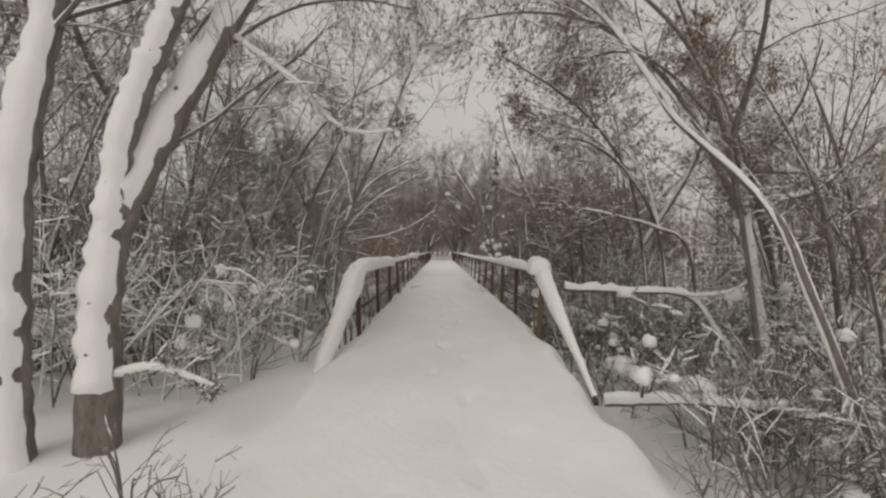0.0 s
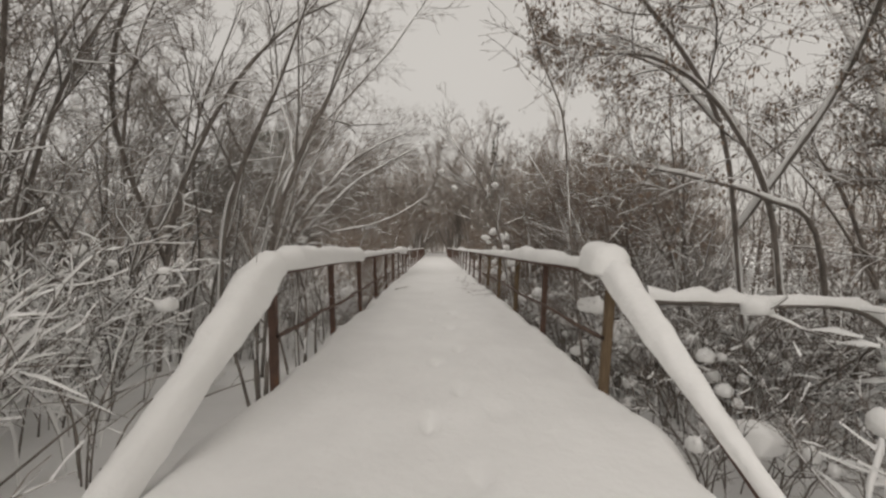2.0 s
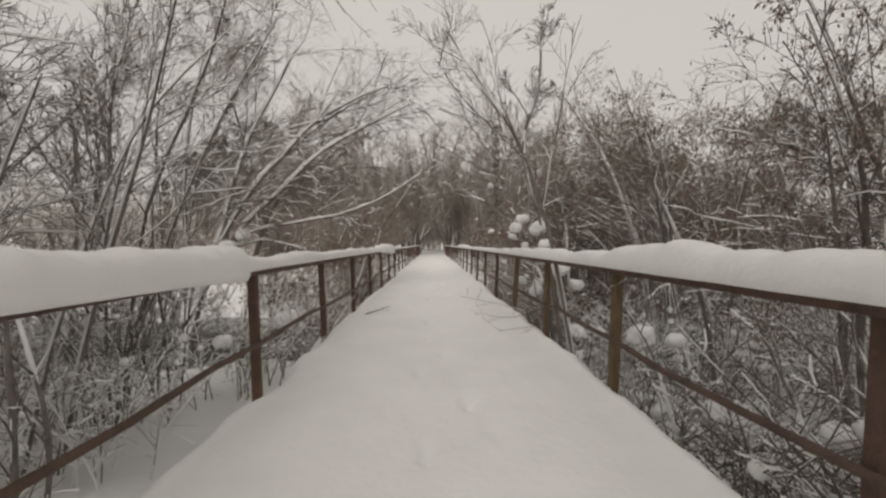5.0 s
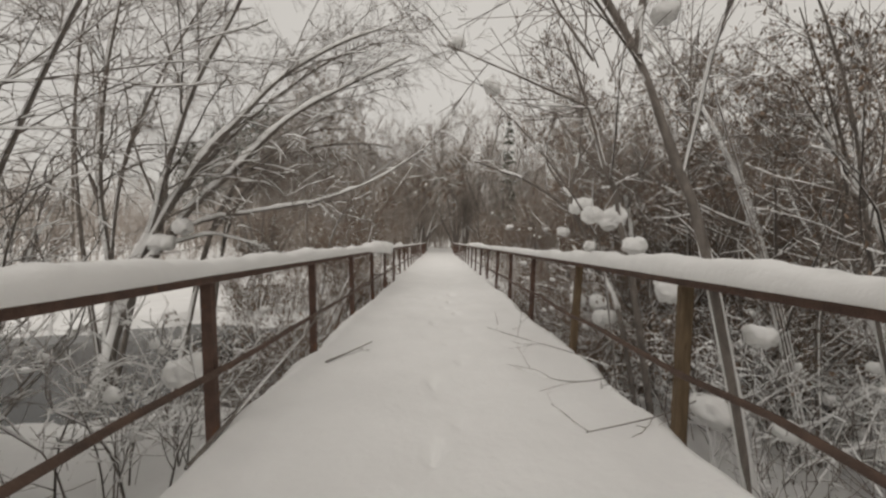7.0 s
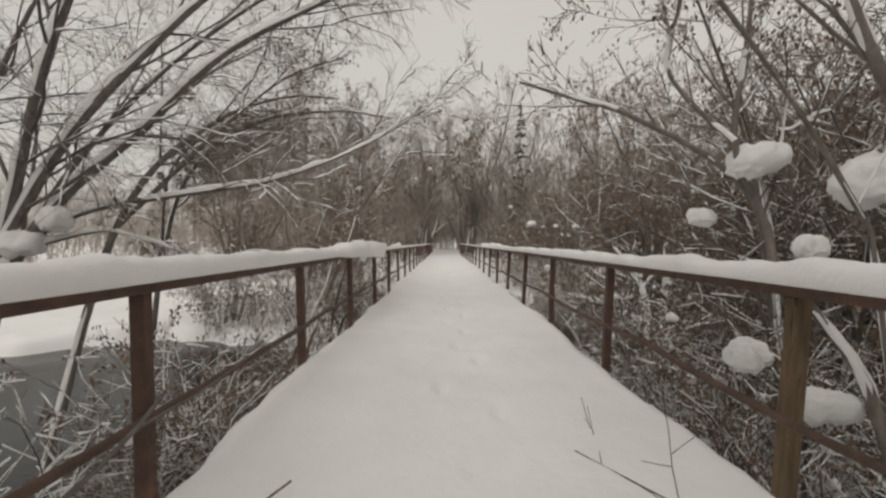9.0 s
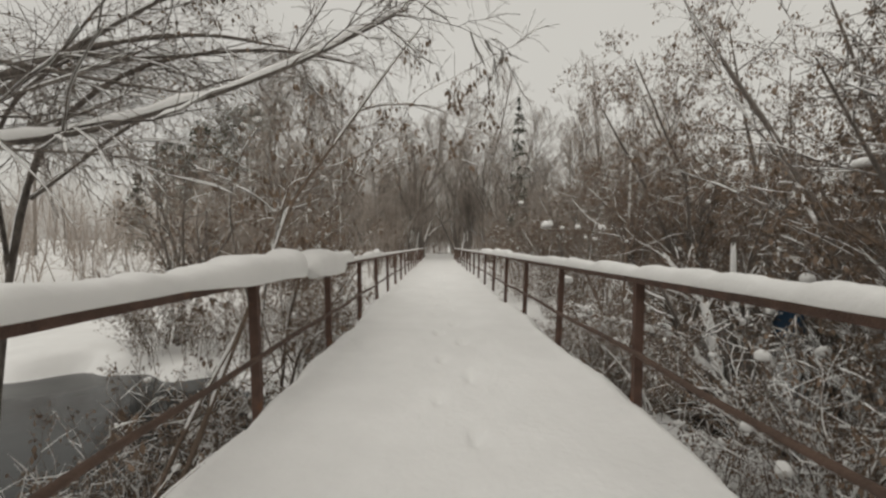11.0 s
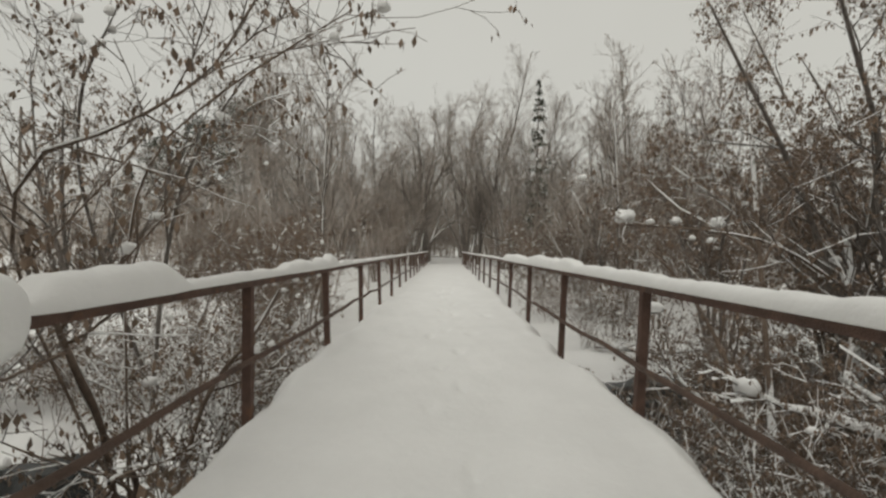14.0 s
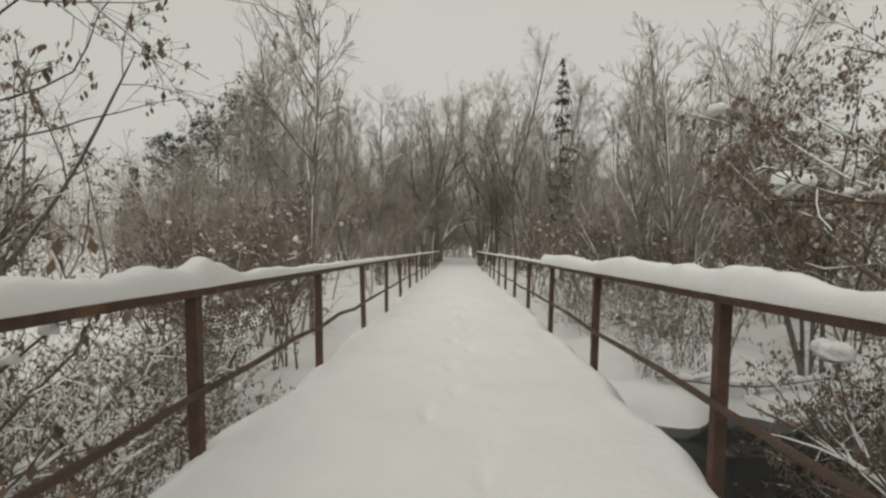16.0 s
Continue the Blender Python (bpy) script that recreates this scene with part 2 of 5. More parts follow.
# ================= ground, river =================
def shore(x):
    """The river's near and far banks along the walk, at a distance x aside."""
    near = np.interp(x, [-60, -9, -4, -1, 1, 3, 4.5, 9, 14, 25, 60], [-8, 17.4, 19.3, 21.3, 25, 26.4, 23.6, 24.2, 28.5, 36, 70])
    far = np.interp(x, [-60, -9, -6, -4, -2, 0, 3, 9, 14, 25, 60], [8, 29.5, 28.6, 27.0, 26.6, 28.8, 33.3, 33.8, 36, 50, 92])
    return near + 0.4 * np.sin(0.8 * x) + 0.25 * np.sin(2.7 * x), far + 0.3 * np.sin(1.1 * x + 1) + 0.22 * np.sin(3.1 * x + 2)


def ground_height(x, y):
    """The snow's height: the approach bank, the valley with the river bed, the rise to the far end."""
    ax = np.abs(x)
    near = np.where(x < 0, np.interp(y, [-5, 5.5, 8, 10, 13, 18], [-0.28, -0.3, -0.42, -0.75, -1.35, -1.6]), np.interp(y, [-5, 5.5, 8, 12, 18], [-0.28, -0.3, -0.75, -1.35, -1.6]))
    far = np.interp(y, [30, 34, 40, 50, 56, 73, 90], [-2.0, -1.9, -1.7, -1.0, -0.3, -0.2, -0.15])
    h = np.where(y < shore(x)[0] + 1, near, far)
    h = h + np.where((y < 10) & (x > 1.30), -1.15 * np.clip((x - 1.30) / 1.5, 0, 1) ** 0.7, 0) * np.clip((10 - y) / 3, 0, 1)
    h = h + np.where((y < 9) & (ax < 2.4), np.where(x < 0, 0.155 * np.clip((2.7 - ax) / 1.2, 0, 1), 0.10 * np.clip((1.5 - ax) / 0.25, 0, 1)) * np.clip((7.6 - y) / 0.8, 0, 1), 0)
    a, b = shore(x)
    inside = np.minimum(y - a, b - y)
    h = np.where(inside > -1.2, np.minimum(h, np.interp(inside, [-1.2, -0.1, 0.25, 1.5], [-1.75, -2.15, -2.62, -3.2])), h)
    path = np.clip((ax - 1.4) / 1.0, 0, 1)
    bumps = 0.09 * wave(x * 1.1, y * 1.1, 1.7) + 0.05 * wave(x * 3.1, y * 2.9, 0.4) + 0.25 * wave(x * 0.25, y * 0.22, 2.1) * np.clip((ax - 4) / 6, 0, 1)
    h = h + bumps * np.where((y < 8.5) | (y > 55), path, 1.0) * np.where(inside > 0, 0, 1)
    h = np.where((y > 55) & (ax < 2.4), -0.14 * np.clip((2.4 - ax), 0, 1) + h * np.clip(1 - (2.4 - ax), 0, 1), h)
    hill = np.clip((np.hypot(x, y - 30) - 110) / 300, 0, 1)
    return h + hill * 6


def spread_axis(lo, hi, fine_lo, fine_hi, step, grow=1.12):
    """Grid lines, fine in the middle and wider towards the horizon."""
    line = list(np.arange(fine_lo, fine_hi, step))
    d, p = step, line[-1]
    while p < hi:
        d *= grow
        p += d
        line.append(p)
    d, p = step, fine_lo
    while p > lo:
        d *= grow
        p -= d
        line.insert(0, p)
    return np.array(line)


def grid_mesh(name, xs, ys, zfun, mat):
    X, Y = np.meshgrid(xs, ys)
    Z = zfun(X, Y)
    nx, ny = len(xs), len(ys)
    i = (np.arange(ny - 1)[:, None] * nx + np.arange(nx - 1)).ravel()
    return link_mesh(name, np.stack([X, Y, Z], -1), np.stack([i, i + 1, i + 1 + nx, i + nx], 1), mat)


ground = grid_mesh("ground", spread_axis(-1500, 1500, -14, 14, 0.2), spread_axis(-1200, 2500, -2, 46, 0.2), ground_height, SNOW_GROUND)
tagged(ground, "uneven snow-covered river banks and fields", "ground", kind="structure")

WATER_Z = -2.5
water = grid_mesh("water", np.linspace(-70, 70, 57), np.linspace(-15, 70, 35), lambda X, Y: np.full_like(X, WATER_Z), WATER)
tagged(water, "dark still river water between snowy banks", "river", kind="structure")

# ================= the footbridge =================
HALF, POST0, STEP, POSTS = 1.5, 8.0, 2.1, 24
BRIDGE_END = POST0 + STEP * (POSTS - 1)
DECK_Z = -0.10

bridge = tagged(new("footbridge"), "long narrow steel footbridge with a deck buried in snow", "bridge")
bm = bmesh.new()
box(bm, (-1.30, POST0 - 1.2, -0.42), (1.30, BRIDGE_END + 1.0, -0.30), 0.01)
part("deck", bm, DARK_STEEL, bridge)
for sx in (-1, 1):
    bm = bmesh.new()
    x0, x1 = sorted((sx * 1.38, sx * 1.46))
    box(bm, (x0, POST0 - 1.1, -0.68), (x1, BRIDGE_END + 0.9, -0.42), 0.008)
    part("edge_beam", bm, RUST, bridge)


def deck_snow_height(X, Y):
    ax = np.abs(X)
    edge = 1.55 + np.where(X < 0, 0.08, -0.28) * np.clip((7 - Y) / 1.5, 0, 1) + 0.10 * wave(Y * 1.3 + 3 * np.sign(X), Y * 0.2, 0.9) + 0.07 * wave(Y * 3.1, X * 0.1 + 4 * np.sign(X), 1.3)
    drop = np.clip((ax - edge + 0.20) / 0.30, 0, 1)
    z = DECK_Z + 0.020 * wave(X * 1.2, Y * 0.9, 0.3) + (0.012 + 0.010 * np.clip((8 - Y) / 3, 0, 1)) * wave(X * 3.3, Y * 2.7, 1.1) + 0.006 * wave(X * 8.3, Y * 7.1, 2.4)
    z = z - 0.03 * np.exp(-((X - 0.02) / 0.55) ** 2)
    z = z + 0.05 * np.exp(-((ax - 1.38) / 0.12) ** 2) * (0.5 + 0.5 * wave(Y * 2.1, Y * 0.3 + X, 2.2))
    return z - 0.32 * drop ** 2.0 - 1.3 * np.clip(ax - edge - 0.09, 0, 1)


def deck_snow_with_prints(X, Y):
    Z = deck_snow_height(X, Y)
    r = np.random.default_rng(5)
    for j in range(74):
        px, py = 0.05 + 0.13 * (1 if j % 2 else -1) + r.normal(0, 0.07), -1 + 0.68 * j + r.normal(0, 0.08)
        if j % 3 == 0:
            qx, qy = r.normal(0.1, 0.32), py + r.uniform(-0.3, 0.3)
            Z = Z - r.uniform(0.015, 0.045) * np.exp(-(((X - qx) / 0.09) ** 2 + ((Y - qy) / 0.15) ** 2) ** 1.3)
        Z = Z - r.uniform(0.03, 0.075) * np.exp(-(((X - px) / 0.06) ** 2 + ((Y - py) / 0.13) ** 2) ** 1.5)
    return Z


deck_snow = grid_mesh("deck_snow", np.arange(-1.80, 1.801, 0.04),
                      np.concatenate([np.arange(-3.0, 45, 0.08), np.arange(45, BRIDGE_END + 3, 0.25)]), deck_snow_with_prints, SNOW)
tagged(deck_snow, "smooth fresh snow with faint footprints covering the bridge deck", "snow", kind="structure")


def railing(sx, label, wooden):
    """One long railing: posts, top rail, lower rail, and the sloping end rail."""
    rail = tagged(new("bridge_railing"), label, "railing", group="bridge railings")
    shift = 0.05 if sx > 0 else 0.0
    steel, wood = None, None
    rng = np.random.default_rng(11 + sx)
    for i in range(POSTS):
        y = POST0 + shift + STEP * i
        kind = i in wooden
        if (wood if kind else steel) is None:
            bm = bmesh.new()
            if kind:
                box(bm, (-0.04, -0.04, -0.55), (0.04, 0.04, 0.84), 0.012)
            else:
                ring = [(-0.034, -0.028), (0.034, -0.028), (0.034, -0.016), (-0.020, -0.016), (-0.020, 0.016), (0.034, 0.016), (0.034, 0.028), (-0.034, 0.028)]
                face = bm.faces.new([bm.verts.new((px, py, -0.55)) for px, py in ring])
                top = bmesh.ops.extrude_face_region(bm, geom=[face])["geom"]
                bmesh.ops.translate(bm, vec=(0, 0, 1.395), verts=[g for g in top if isinstance(g, bmesh.types.BMVert)])
            p = part("post", bm, WOOD if kind else RUST, rail, "weathered wooden replacement post" if kind else "")
            if kind:
                wood = p
            else:
                steel = p
        else:
            p = new("post", (wood if kind else steel).data)
            p.parent = rail
            if kind:
                p["label"] = "weathered wooden replacement post"
        p.matrix_basis = pose(sx * (HALF + (0.02 if kind else 0)), y, 0, rng.normal(0, 0.7), rng.normal(0, 0.7) + (3.0 if kind else 1.8), 0 if sx > 0 else 180)
    bm = bmesh.new()
    x0, x1 = sorted((sx * (HALF - 0.045), sx * (HALF + 0.045)))
    box(bm, (x0, POST0 + shift - 0.06, 0.847), (x1, BRIDGE_END + 0.1, 0.905), 0.006)
    part("top_rail", bm, RUST, rail)
    ys = np.arange(POST0 - 0.1, BRIDGE_END + 0.05, 0.7)
    line = np.stack([np.full_like(ys, sx * (HALF - 0.062)) + rng.normal(0, 0.008, len(ys)), ys, 0.30 + rng.normal(0, 0.012, len(ys))], 1)
    v, f = tubes(line[None], np.full((1, len(ys)), 0.022), 8)
    link_mesh("lower_rail", v, f, DARK_STEEL, rail)
    a, b = np.array((sx * 1.51, POST0 + shift - 0.04, 0.87)), np.array((sx * 1.60, POST0 - 2.25, -0.45))
    line = np.linspace(a, b, 6)
    v, f = tubes(line[None], np.full((1, 6), 0.032), 8)
    link_mesh("end_rail", v, f, RUST, rail, "rusty rail sloping down to the ground")
    return rail


railing(-1, "rusty brown steel bridge railing with regular posts", ())
railing(1, "rusty brown steel railing with some wooden posts", (0, 2, 3, 4))


def rail_snow(sx, keys, label):
    """The snow lying along a top rail: how high and how wide it is at places along it."""
    ys = np.concatenate([np.arange(POST0 - 0.25, 34, 0.035), np.arange(34, BRIDGE_END + 0.1, 0.15)])
    k = np.array(keys, float)
    h = np.interp(ys, k[:, 0], k[:, 1])
    w = np.interp(ys, k[:, 0], k[:, 2])
    sag = np.interp(ys, k[:, 0], k[:, 3])
    n1 = wave(ys * 2.1, ys * 0.7 + 9 * sx, 0.7)
    n2 = wave(ys * 6.5, ys * 2.1 + 5 * sx, 1.9)
    h = np.maximum(h * (1 + 0.19 * n1 + 0.13 * n2) + 0.012 * wave(ys * 11.0, ys * 1.3 + sx, 0.2), 0.004)
    w = np.maximum(w * (1 + 0.10 * n2), 0.03)
    ends = np.clip((ys - ys[0]) / 0.12, 0.05, 1) ** 0.5
    h, w = h * ends, w * ends
    a = np.linspace(-0.18 * np.pi, 1.18 * np.pi, 17)
    ca, sa = np.cos(a), np.sin(a)
    px = np.sign(ca) * np.abs(ca) ** 0.7
    pz = np.where(sa > 0, np.abs(sa) ** 0.75, sa * 0.6)
    X = sx * HALF + px[None] * w[:, None] + 0.012 * n1[:, None]
    Z = 0.908 + np.where(pz[None] > 0, pz[None] * h[:, None], pz[None] * (0.03 + 2 * sag[:, None])) + 0.006 * n2[:, None] * (pz[None] > 0.3)
    V = np.stack([X, np.broadcast_to(ys[:, None], X.shape), Z], -1)
    n, m = X.shape
    i = (np.arange(n - 1)[:, None] * m + np.arange(m - 1)).ravel()
    j = np.arange(n - 1) * m
    F = np.concatenate([np.stack([i, i + 1, i + 1 + m, i + m], 1), np.stack([j + m - 1, j, j + m, j + 2 * m - 1], 1)])
    ob = link_mesh("rail_snow", V, F, SNOW)
    return tagged(ob, label, "snow", group="snow on the railings")


# along, height, half width, sag over the sides
rail_snow(-1, [(7.7, 0.17, 0.15, 0.02), (9.8, 0.19, 0.15, 0.02), (11.0, 0.17, 0.15, 0.05), (11.7, 0.18, 0.17, 0.09), (11.82, 0.10, 0.11, 0.01), (12.6, 0.09, 0.10, 0.0), (13.4, 0.10, 0.10, 0),
               (16, 0.10, 0.09, 0), (18.6, 0.10, 0.09, 0), (19.6, 0.11, 0.10, 0.0), (19.75, 0.15, 0.14, 0.01), (20.2, 0.18, 0.17, 0.05), (20.8, 0.17, 0.17, 0.05), (21.3, 0.18, 0.17, 0.08), (21.38, 0.03, 0.06, 0), (21.62, 0.04, 0.08, 0), (21.78, 0.17, 0.19, 0.13),
               (22.4, 0.16, 0.19, 0.17), (22.9, 0.16, 0.18, 0.18), (23.0, 0.15, 0.17, 0.12), (23.06, 0.02, 0.05, 0), (23.2, 0.15, 0.11, 0), (23.8, 0.14, 0.10, 0), (24, 0.05, 0.07, 0), (25.4, 0.06, 0.07, 0), (25.6, 0.12, 0.09, 0),
               (26.2, 0.09, 0.08, 0), (26.5, 0.16, 0.10, 0), (26.75, 0.08, 0.08, 0), (26.9, 0.16, 0.09, 0), (27.3, 0.05, 0.06, 0), (32, 0.045, 0.055, 0), (75, 0.05, 0.055, 0)],
          "thick soft snow cap drooping over the bridge rail")
rail_snow(1, [(7.7, 0.24, 0.19, 0.06), (8.22, 0.25, 0.17, 0.03), (8.42, 0.09, 0.12, 0), (9.0, 0.09, 0.11, 0), (9.6, 0.16, 0.14, 0), (11, 0.18, 0.15, 0), (11.9, 0.16, 0.14, 0), (12.6, 0.12, 0.11, 0),
              (15, 0.12, 0.11, 0), (16.5, 0.09, 0.10, 0), (20, 0.08, 0.085, 0), (24.5, 0.08, 0.08, 0), (26.3, 0.09, 0.085, 0), (26.8, 0.16, 0.10, 0), (27.4, 0.12, 0.09, 0), (28.2, 0.17, 0.10, 0), (28.9, 0.10, 0.09, 0),
              (29.2, 0.13, 0.10, 0), (31.4, 0.13, 0.11, 0), (31.7, 0.03, 0.05, 0), (36, 0.04, 0.055, 0), (75, 0.05, 0.055, 0)],
          "snow cap with humps lying along the bridge rail")

def slope_snow(sx, half, deep):
    """The blanket of snow on a sloping end rail: flat below, rounded and lumpy above, thinning towards the foot."""
    k, m = 60, 20
    u = np.linspace(0, 1, k)
    line = np.array((sx * 1.51, POST0 - 0.0, 0.925))[None] * (1 - u)[:, None] + np.array((sx * 1.60, POST0 - 2.22, -0.40))[None] * u[:, None]
    along = line[-1] - line[0]
    along /= np.linalg.norm(along)
    side = np.array((1.0, 0, 0))
    up = np.cross(side, along)
    up = up if up[2] > 0 else -up
    a = np.linspace(0, 2 * np.pi, m, endpoint=False)
    n1, n2 = wave(u * 5.0 + 4 * sx, u * 3, 0.6), wave(u * 17.0 + sx, u * 9, 1.4)
    w = half * np.interp(u, [0, 0.15, 0.6, 0.8, 1], [0.95, 1.0, 0.82, 0.62, 0.5] if sx < 0 else [1.1, 1.15, 0.62, 0.35, 0.3]) * (1 + 0.12 * n1 + 0.07 * n2)
    h = deep * np.interp(u, [0, 0.1, 0.3, 0.6, 1], [0.9, 1.05, 1.0, 0.8, 0.75] if sx < 0 else [0.9, 1.1, 0.9, 0.45, 0.3]) * (1 + 0.16 * n1 + 0.08 * n2)
    ca, sa = np.cos(a), np.sin(a)
    px = np.sign(ca) * np.abs(ca) ** 0.75
    pz = np.where(sa > 0, np.abs(sa) ** 0.8, 0.30 * sa)
    skin = 1 + 0.05 * wave(u[:, None] * 31 + 5 * np.cos(a)[None], 7 * np.sin(a)[None] + u[:, None] * 17, 0.3) + 0.12 * wave(u[:, None] * 13 + 2 * np.cos(a)[None], 3 * np.sin(a)[None] + u[:, None] * 6, 0.9 + sx)
    V = line[:, None] + (px[None] * w[:, None] * skin)[:, :, None] * side + (pz[None] * h[:, None] * skin)[:, :, None] * up
    V[0] = line[0] + (V[0] - line[0]) * 0.55
    i = np.arange(k - 1)[:, None] * m + np.arange(m)
    j = np.arange(k - 1)[:, None] * m + (np.arange(m) + 1) % m
    ob = link_mesh("rail_snow", V, np.stack([i, j, j + m, i + m], -1).reshape(-1, 4), SNOW)
    return tagged(ob, "snow blanket clinging to the sloping end rail", "snow", group="snow on the railings")


slope_snow(-1, 0.145, 0.20)
slope_snow(1, 0.105, 0.17)


# ================= trees and bushes =================
def lump_shape():
    """Vertices and quads of a ball made from a cube's six gridded faces."""
    g = np.linspace(-1, 1, 4)
    vs, fs = [], []
    for axis, sign in itertools.product(range(3), (-1, 1)):
        for a, b in itertools.product(range(3), range(3)):
            quad = []
            for u, w in ((a, b), (a + 1, b), (a + 1, b + 1), (a, b + 1)):
                p = np.zeros(3)
                p[axis], p[(axis + 1) % 3], p[(axis + 2) % 3] = sign, g[u], g[w]
                quad.append(p / np.linalg.norm(p))
            vs += quad if sign > 0 else quad[::-1]
    vs = np.round(np.array(vs), 5)
    uniq, inv = np.unique(vs, axis=0, return_inverse=True)
    return uniq, inv.reshape(-1, 4)


LUMP_V, LUMP_F = lump_shape()


def lumps(rng, at, size):
    """Rounded snow lumps, flat below, at the given places."""
    n = len(at)
    v = np.repeat(LUMP_V[None], n, 0)
    v = v * (1 + 0.22 * np.sin(3.1 * v[:, :, :1] + rng.uniform(0, 6, (n, 1, 1))) * np.cos(2.3 * v[:, :, 1:2] + rng.uniform(0, 6, (n, 1, 1))) + 0.06 * rng.normal(size=(n, len(LUMP_V), 1)))
    s = size * rng.uniform(0.5, 1.3, (n, 1, 1))
    v = v * s * np.concatenate([rng.uniform(0.75, 1.25, (n, 1, 2)), rng.uniform(0.85, 1.2, (n, 1, 1))], 2)
    v[:, :, 2] = np.where(v[:, :, 2] < -0.5 * s[:, :, 0], -0.5 * s[:, :, 0], v[:, :, 2])
    v = v + at[:, None] + np.array([0, 0, 0.2]) * s
    f = LUMP_F[None] + (np.arange(n) * len(LUMP_V))[:, None, None]
    return v.reshape(-1, 3), f.reshape(-1, 4)


def tents(P, R, rng, thick, cover):
    """Snow on thin branches: a two-sided ridge, far lighter than snow_strips."""
    n, k, _ = P.shape
    T = np.gradient(P, axis=1)
    T /= np.linalg.norm(T, axis=2, keepdims=True) + 1e-9
    S = np.cross(T, np.broadcast_to(np.array([0.02, 0.05, 1.0]), P.shape))
    S /= np.linalg.norm(S, axis=2, keepdims=True) + 1e-9
    flat = np.clip(1.6 * np.sqrt(np.clip(1 - T[:, :, 2:] ** 2, 0, 1)) - 0.5, 0, 1)
    on = (rng.random((n, 1, 1)) < cover) * (rng.random((n, k, 1)) < 0.65) * flat * rng.uniform(0.4, 1.3, (n, k, 1))
    r = R[:, :, None]
    top = P + np.array([0, 0, 1.0]) * (r * 0.8 + on * (thick + r * 0.6))
    wide = S * (r * 0.9 + on * thick * 0.45)
    V = np.stack([P - wide, top, P + wide], 2)
    keep = (on.max((1, 2)) > 0.15)
    V = V[keep]
    n = len(V)
    i = (np.arange(n) * k * 3)[:, None, None] + (np.arange(k - 1) * 3)[:, None] + np.arange(2)
    return V.reshape(-1, 3), np.stack([i, i + 1, i + 4, i + 3], -1).reshape(-1, 4)


def plant(name, label, category, stems, rng, levels, mats, leaves=None, snow=(0.03, 0.75), k0=14, group="", snow_levels=3, sides0=8, stem_name="stem", blobs=None, wind=(-0.34, -0.14, 0.93), side_snow=0.7, bare=-9.0):
    """A tree or bush from its stems: lists of points with a radius at the foot and the tip. levels: rows for shoots()."""
    root = tagged(new(name), label, category, group=group)
    P = np.stack([resample(p, k0) for p, _, _ in stems])
    R = np.stack([np.linspace(1, 0, k0) ** 0.8 * (a - b) + b for _, a, b in stems])
    R = R * (1 + 0.07 * rng.normal(size=R.shape))
    for a, b in zip(P, R):
        v, f = tubes(a[None], b[None], sides0)
        link_mesh(stem_name, v, f, mats[0], root)
    snowed = [snow_strips(P, R, rng, snow[0], snow[1], wind=wind, bare=bare)]
    lines = [(P, R)]
    for n, lv in enumerate(levels):
        P, R = shoots(rng, *lines[lv.get("on", -1)], lv["per"], lv.get("lo", 0.25), lv.get("hi", 1.0), lv.get("angle", 45), lv.get("spread", 14), lv["length"], lv.get("up", 0.06),
                      lv.get("wiggle", 0.1), lv.get("k", 5), lv.get("thin", 0.55), lv.get("least", 0.004), lv.get("absolute", False), lv.get("most", 9.0))
        lines.append((P, R))
        if n + 1 < snow_levels:
            snowed.append(snow_strips(P, R, rng, snow[0] * side_snow, snow[1] * min(0.72, side_snow * 1.03)) if n == 0 else tents(P, R, rng, snow[0] * 0.5, snow[1]))
    if blobs:
        count, size = blobs
        src = lines[min(1, len(lines) - 1)][0]
        who, at = rng.integers(0, len(src), count), rng.integers(1, src.shape[1], count)
        snowed.append(lumps(rng, src[who, at], size))
    for n, (P, R) in enumerate(lines[1:]):
        v, f = tubes(P, R, 5 if n == 0 else 3)
        ob = link_mesh("branchwork" if n < len(lines) - 2 else "twig_mass", v, f, mats[0] if n == 0 else mats[1], root)
        tagged(ob, kind="stuff")
    v, f = join(snowed)
    tagged(link_mesh("snow_load", v, f, SNOW, root, "white snow lying along the branches"), kind="stuff")
    if leaves:
        v, f = leaf_blades(rng, lines[-1][0], *leaves)
        tagged(link_mesh("dry_foliage", v, f, LEAF, root, "shrivelled brown leaves and seed keys", smooth=False), kind="stuff")
    return root


def fan_stems(rng, count, height, lean, radius, bend=0.15, foot=0.25, toward=None):
    """Stems that rise from one foot and lean outwards, or all towards one bearing in radians."""
    out = []
    for i in range(count):
        a = 2 * np.pi * (i + rng.uniform(-0.3, 0.3)) / count if toward is None else toward + rng.normal(0, 0.55)
        h = height * rng.uniform(0.65, 1.05)
        l = lean * rng.uniform(0.4, 1.2) * h
        d = np.array([np.cos(a), np.sin(a), 0])
        o = np.array([*rng.normal(0, foot * 0.6, 2), 0])
        w = rng.normal(0, bend * h * 0.12, (4, 3))
        pts = [o + np.array([0, 0, -0.35]), o + d * l * 0.2 + np.array([0, 0, h * 0.33]) + w[1],
               o + d * l * 0.55 + np.array([0, 0, h * 0.68]) + w[2], o + d * l + np.array([0, 0, h]) + w[3]]
        r = radius * rng.uniform(0.6, 1.1)
        out.append((pts, r, r * 0.16))
    return out


def far_from_path(x, y, room=2.4):
    a, b = shore(np.array(x))
    return abs(x) > room and not (a - 0.3 < y < b + 0.2)


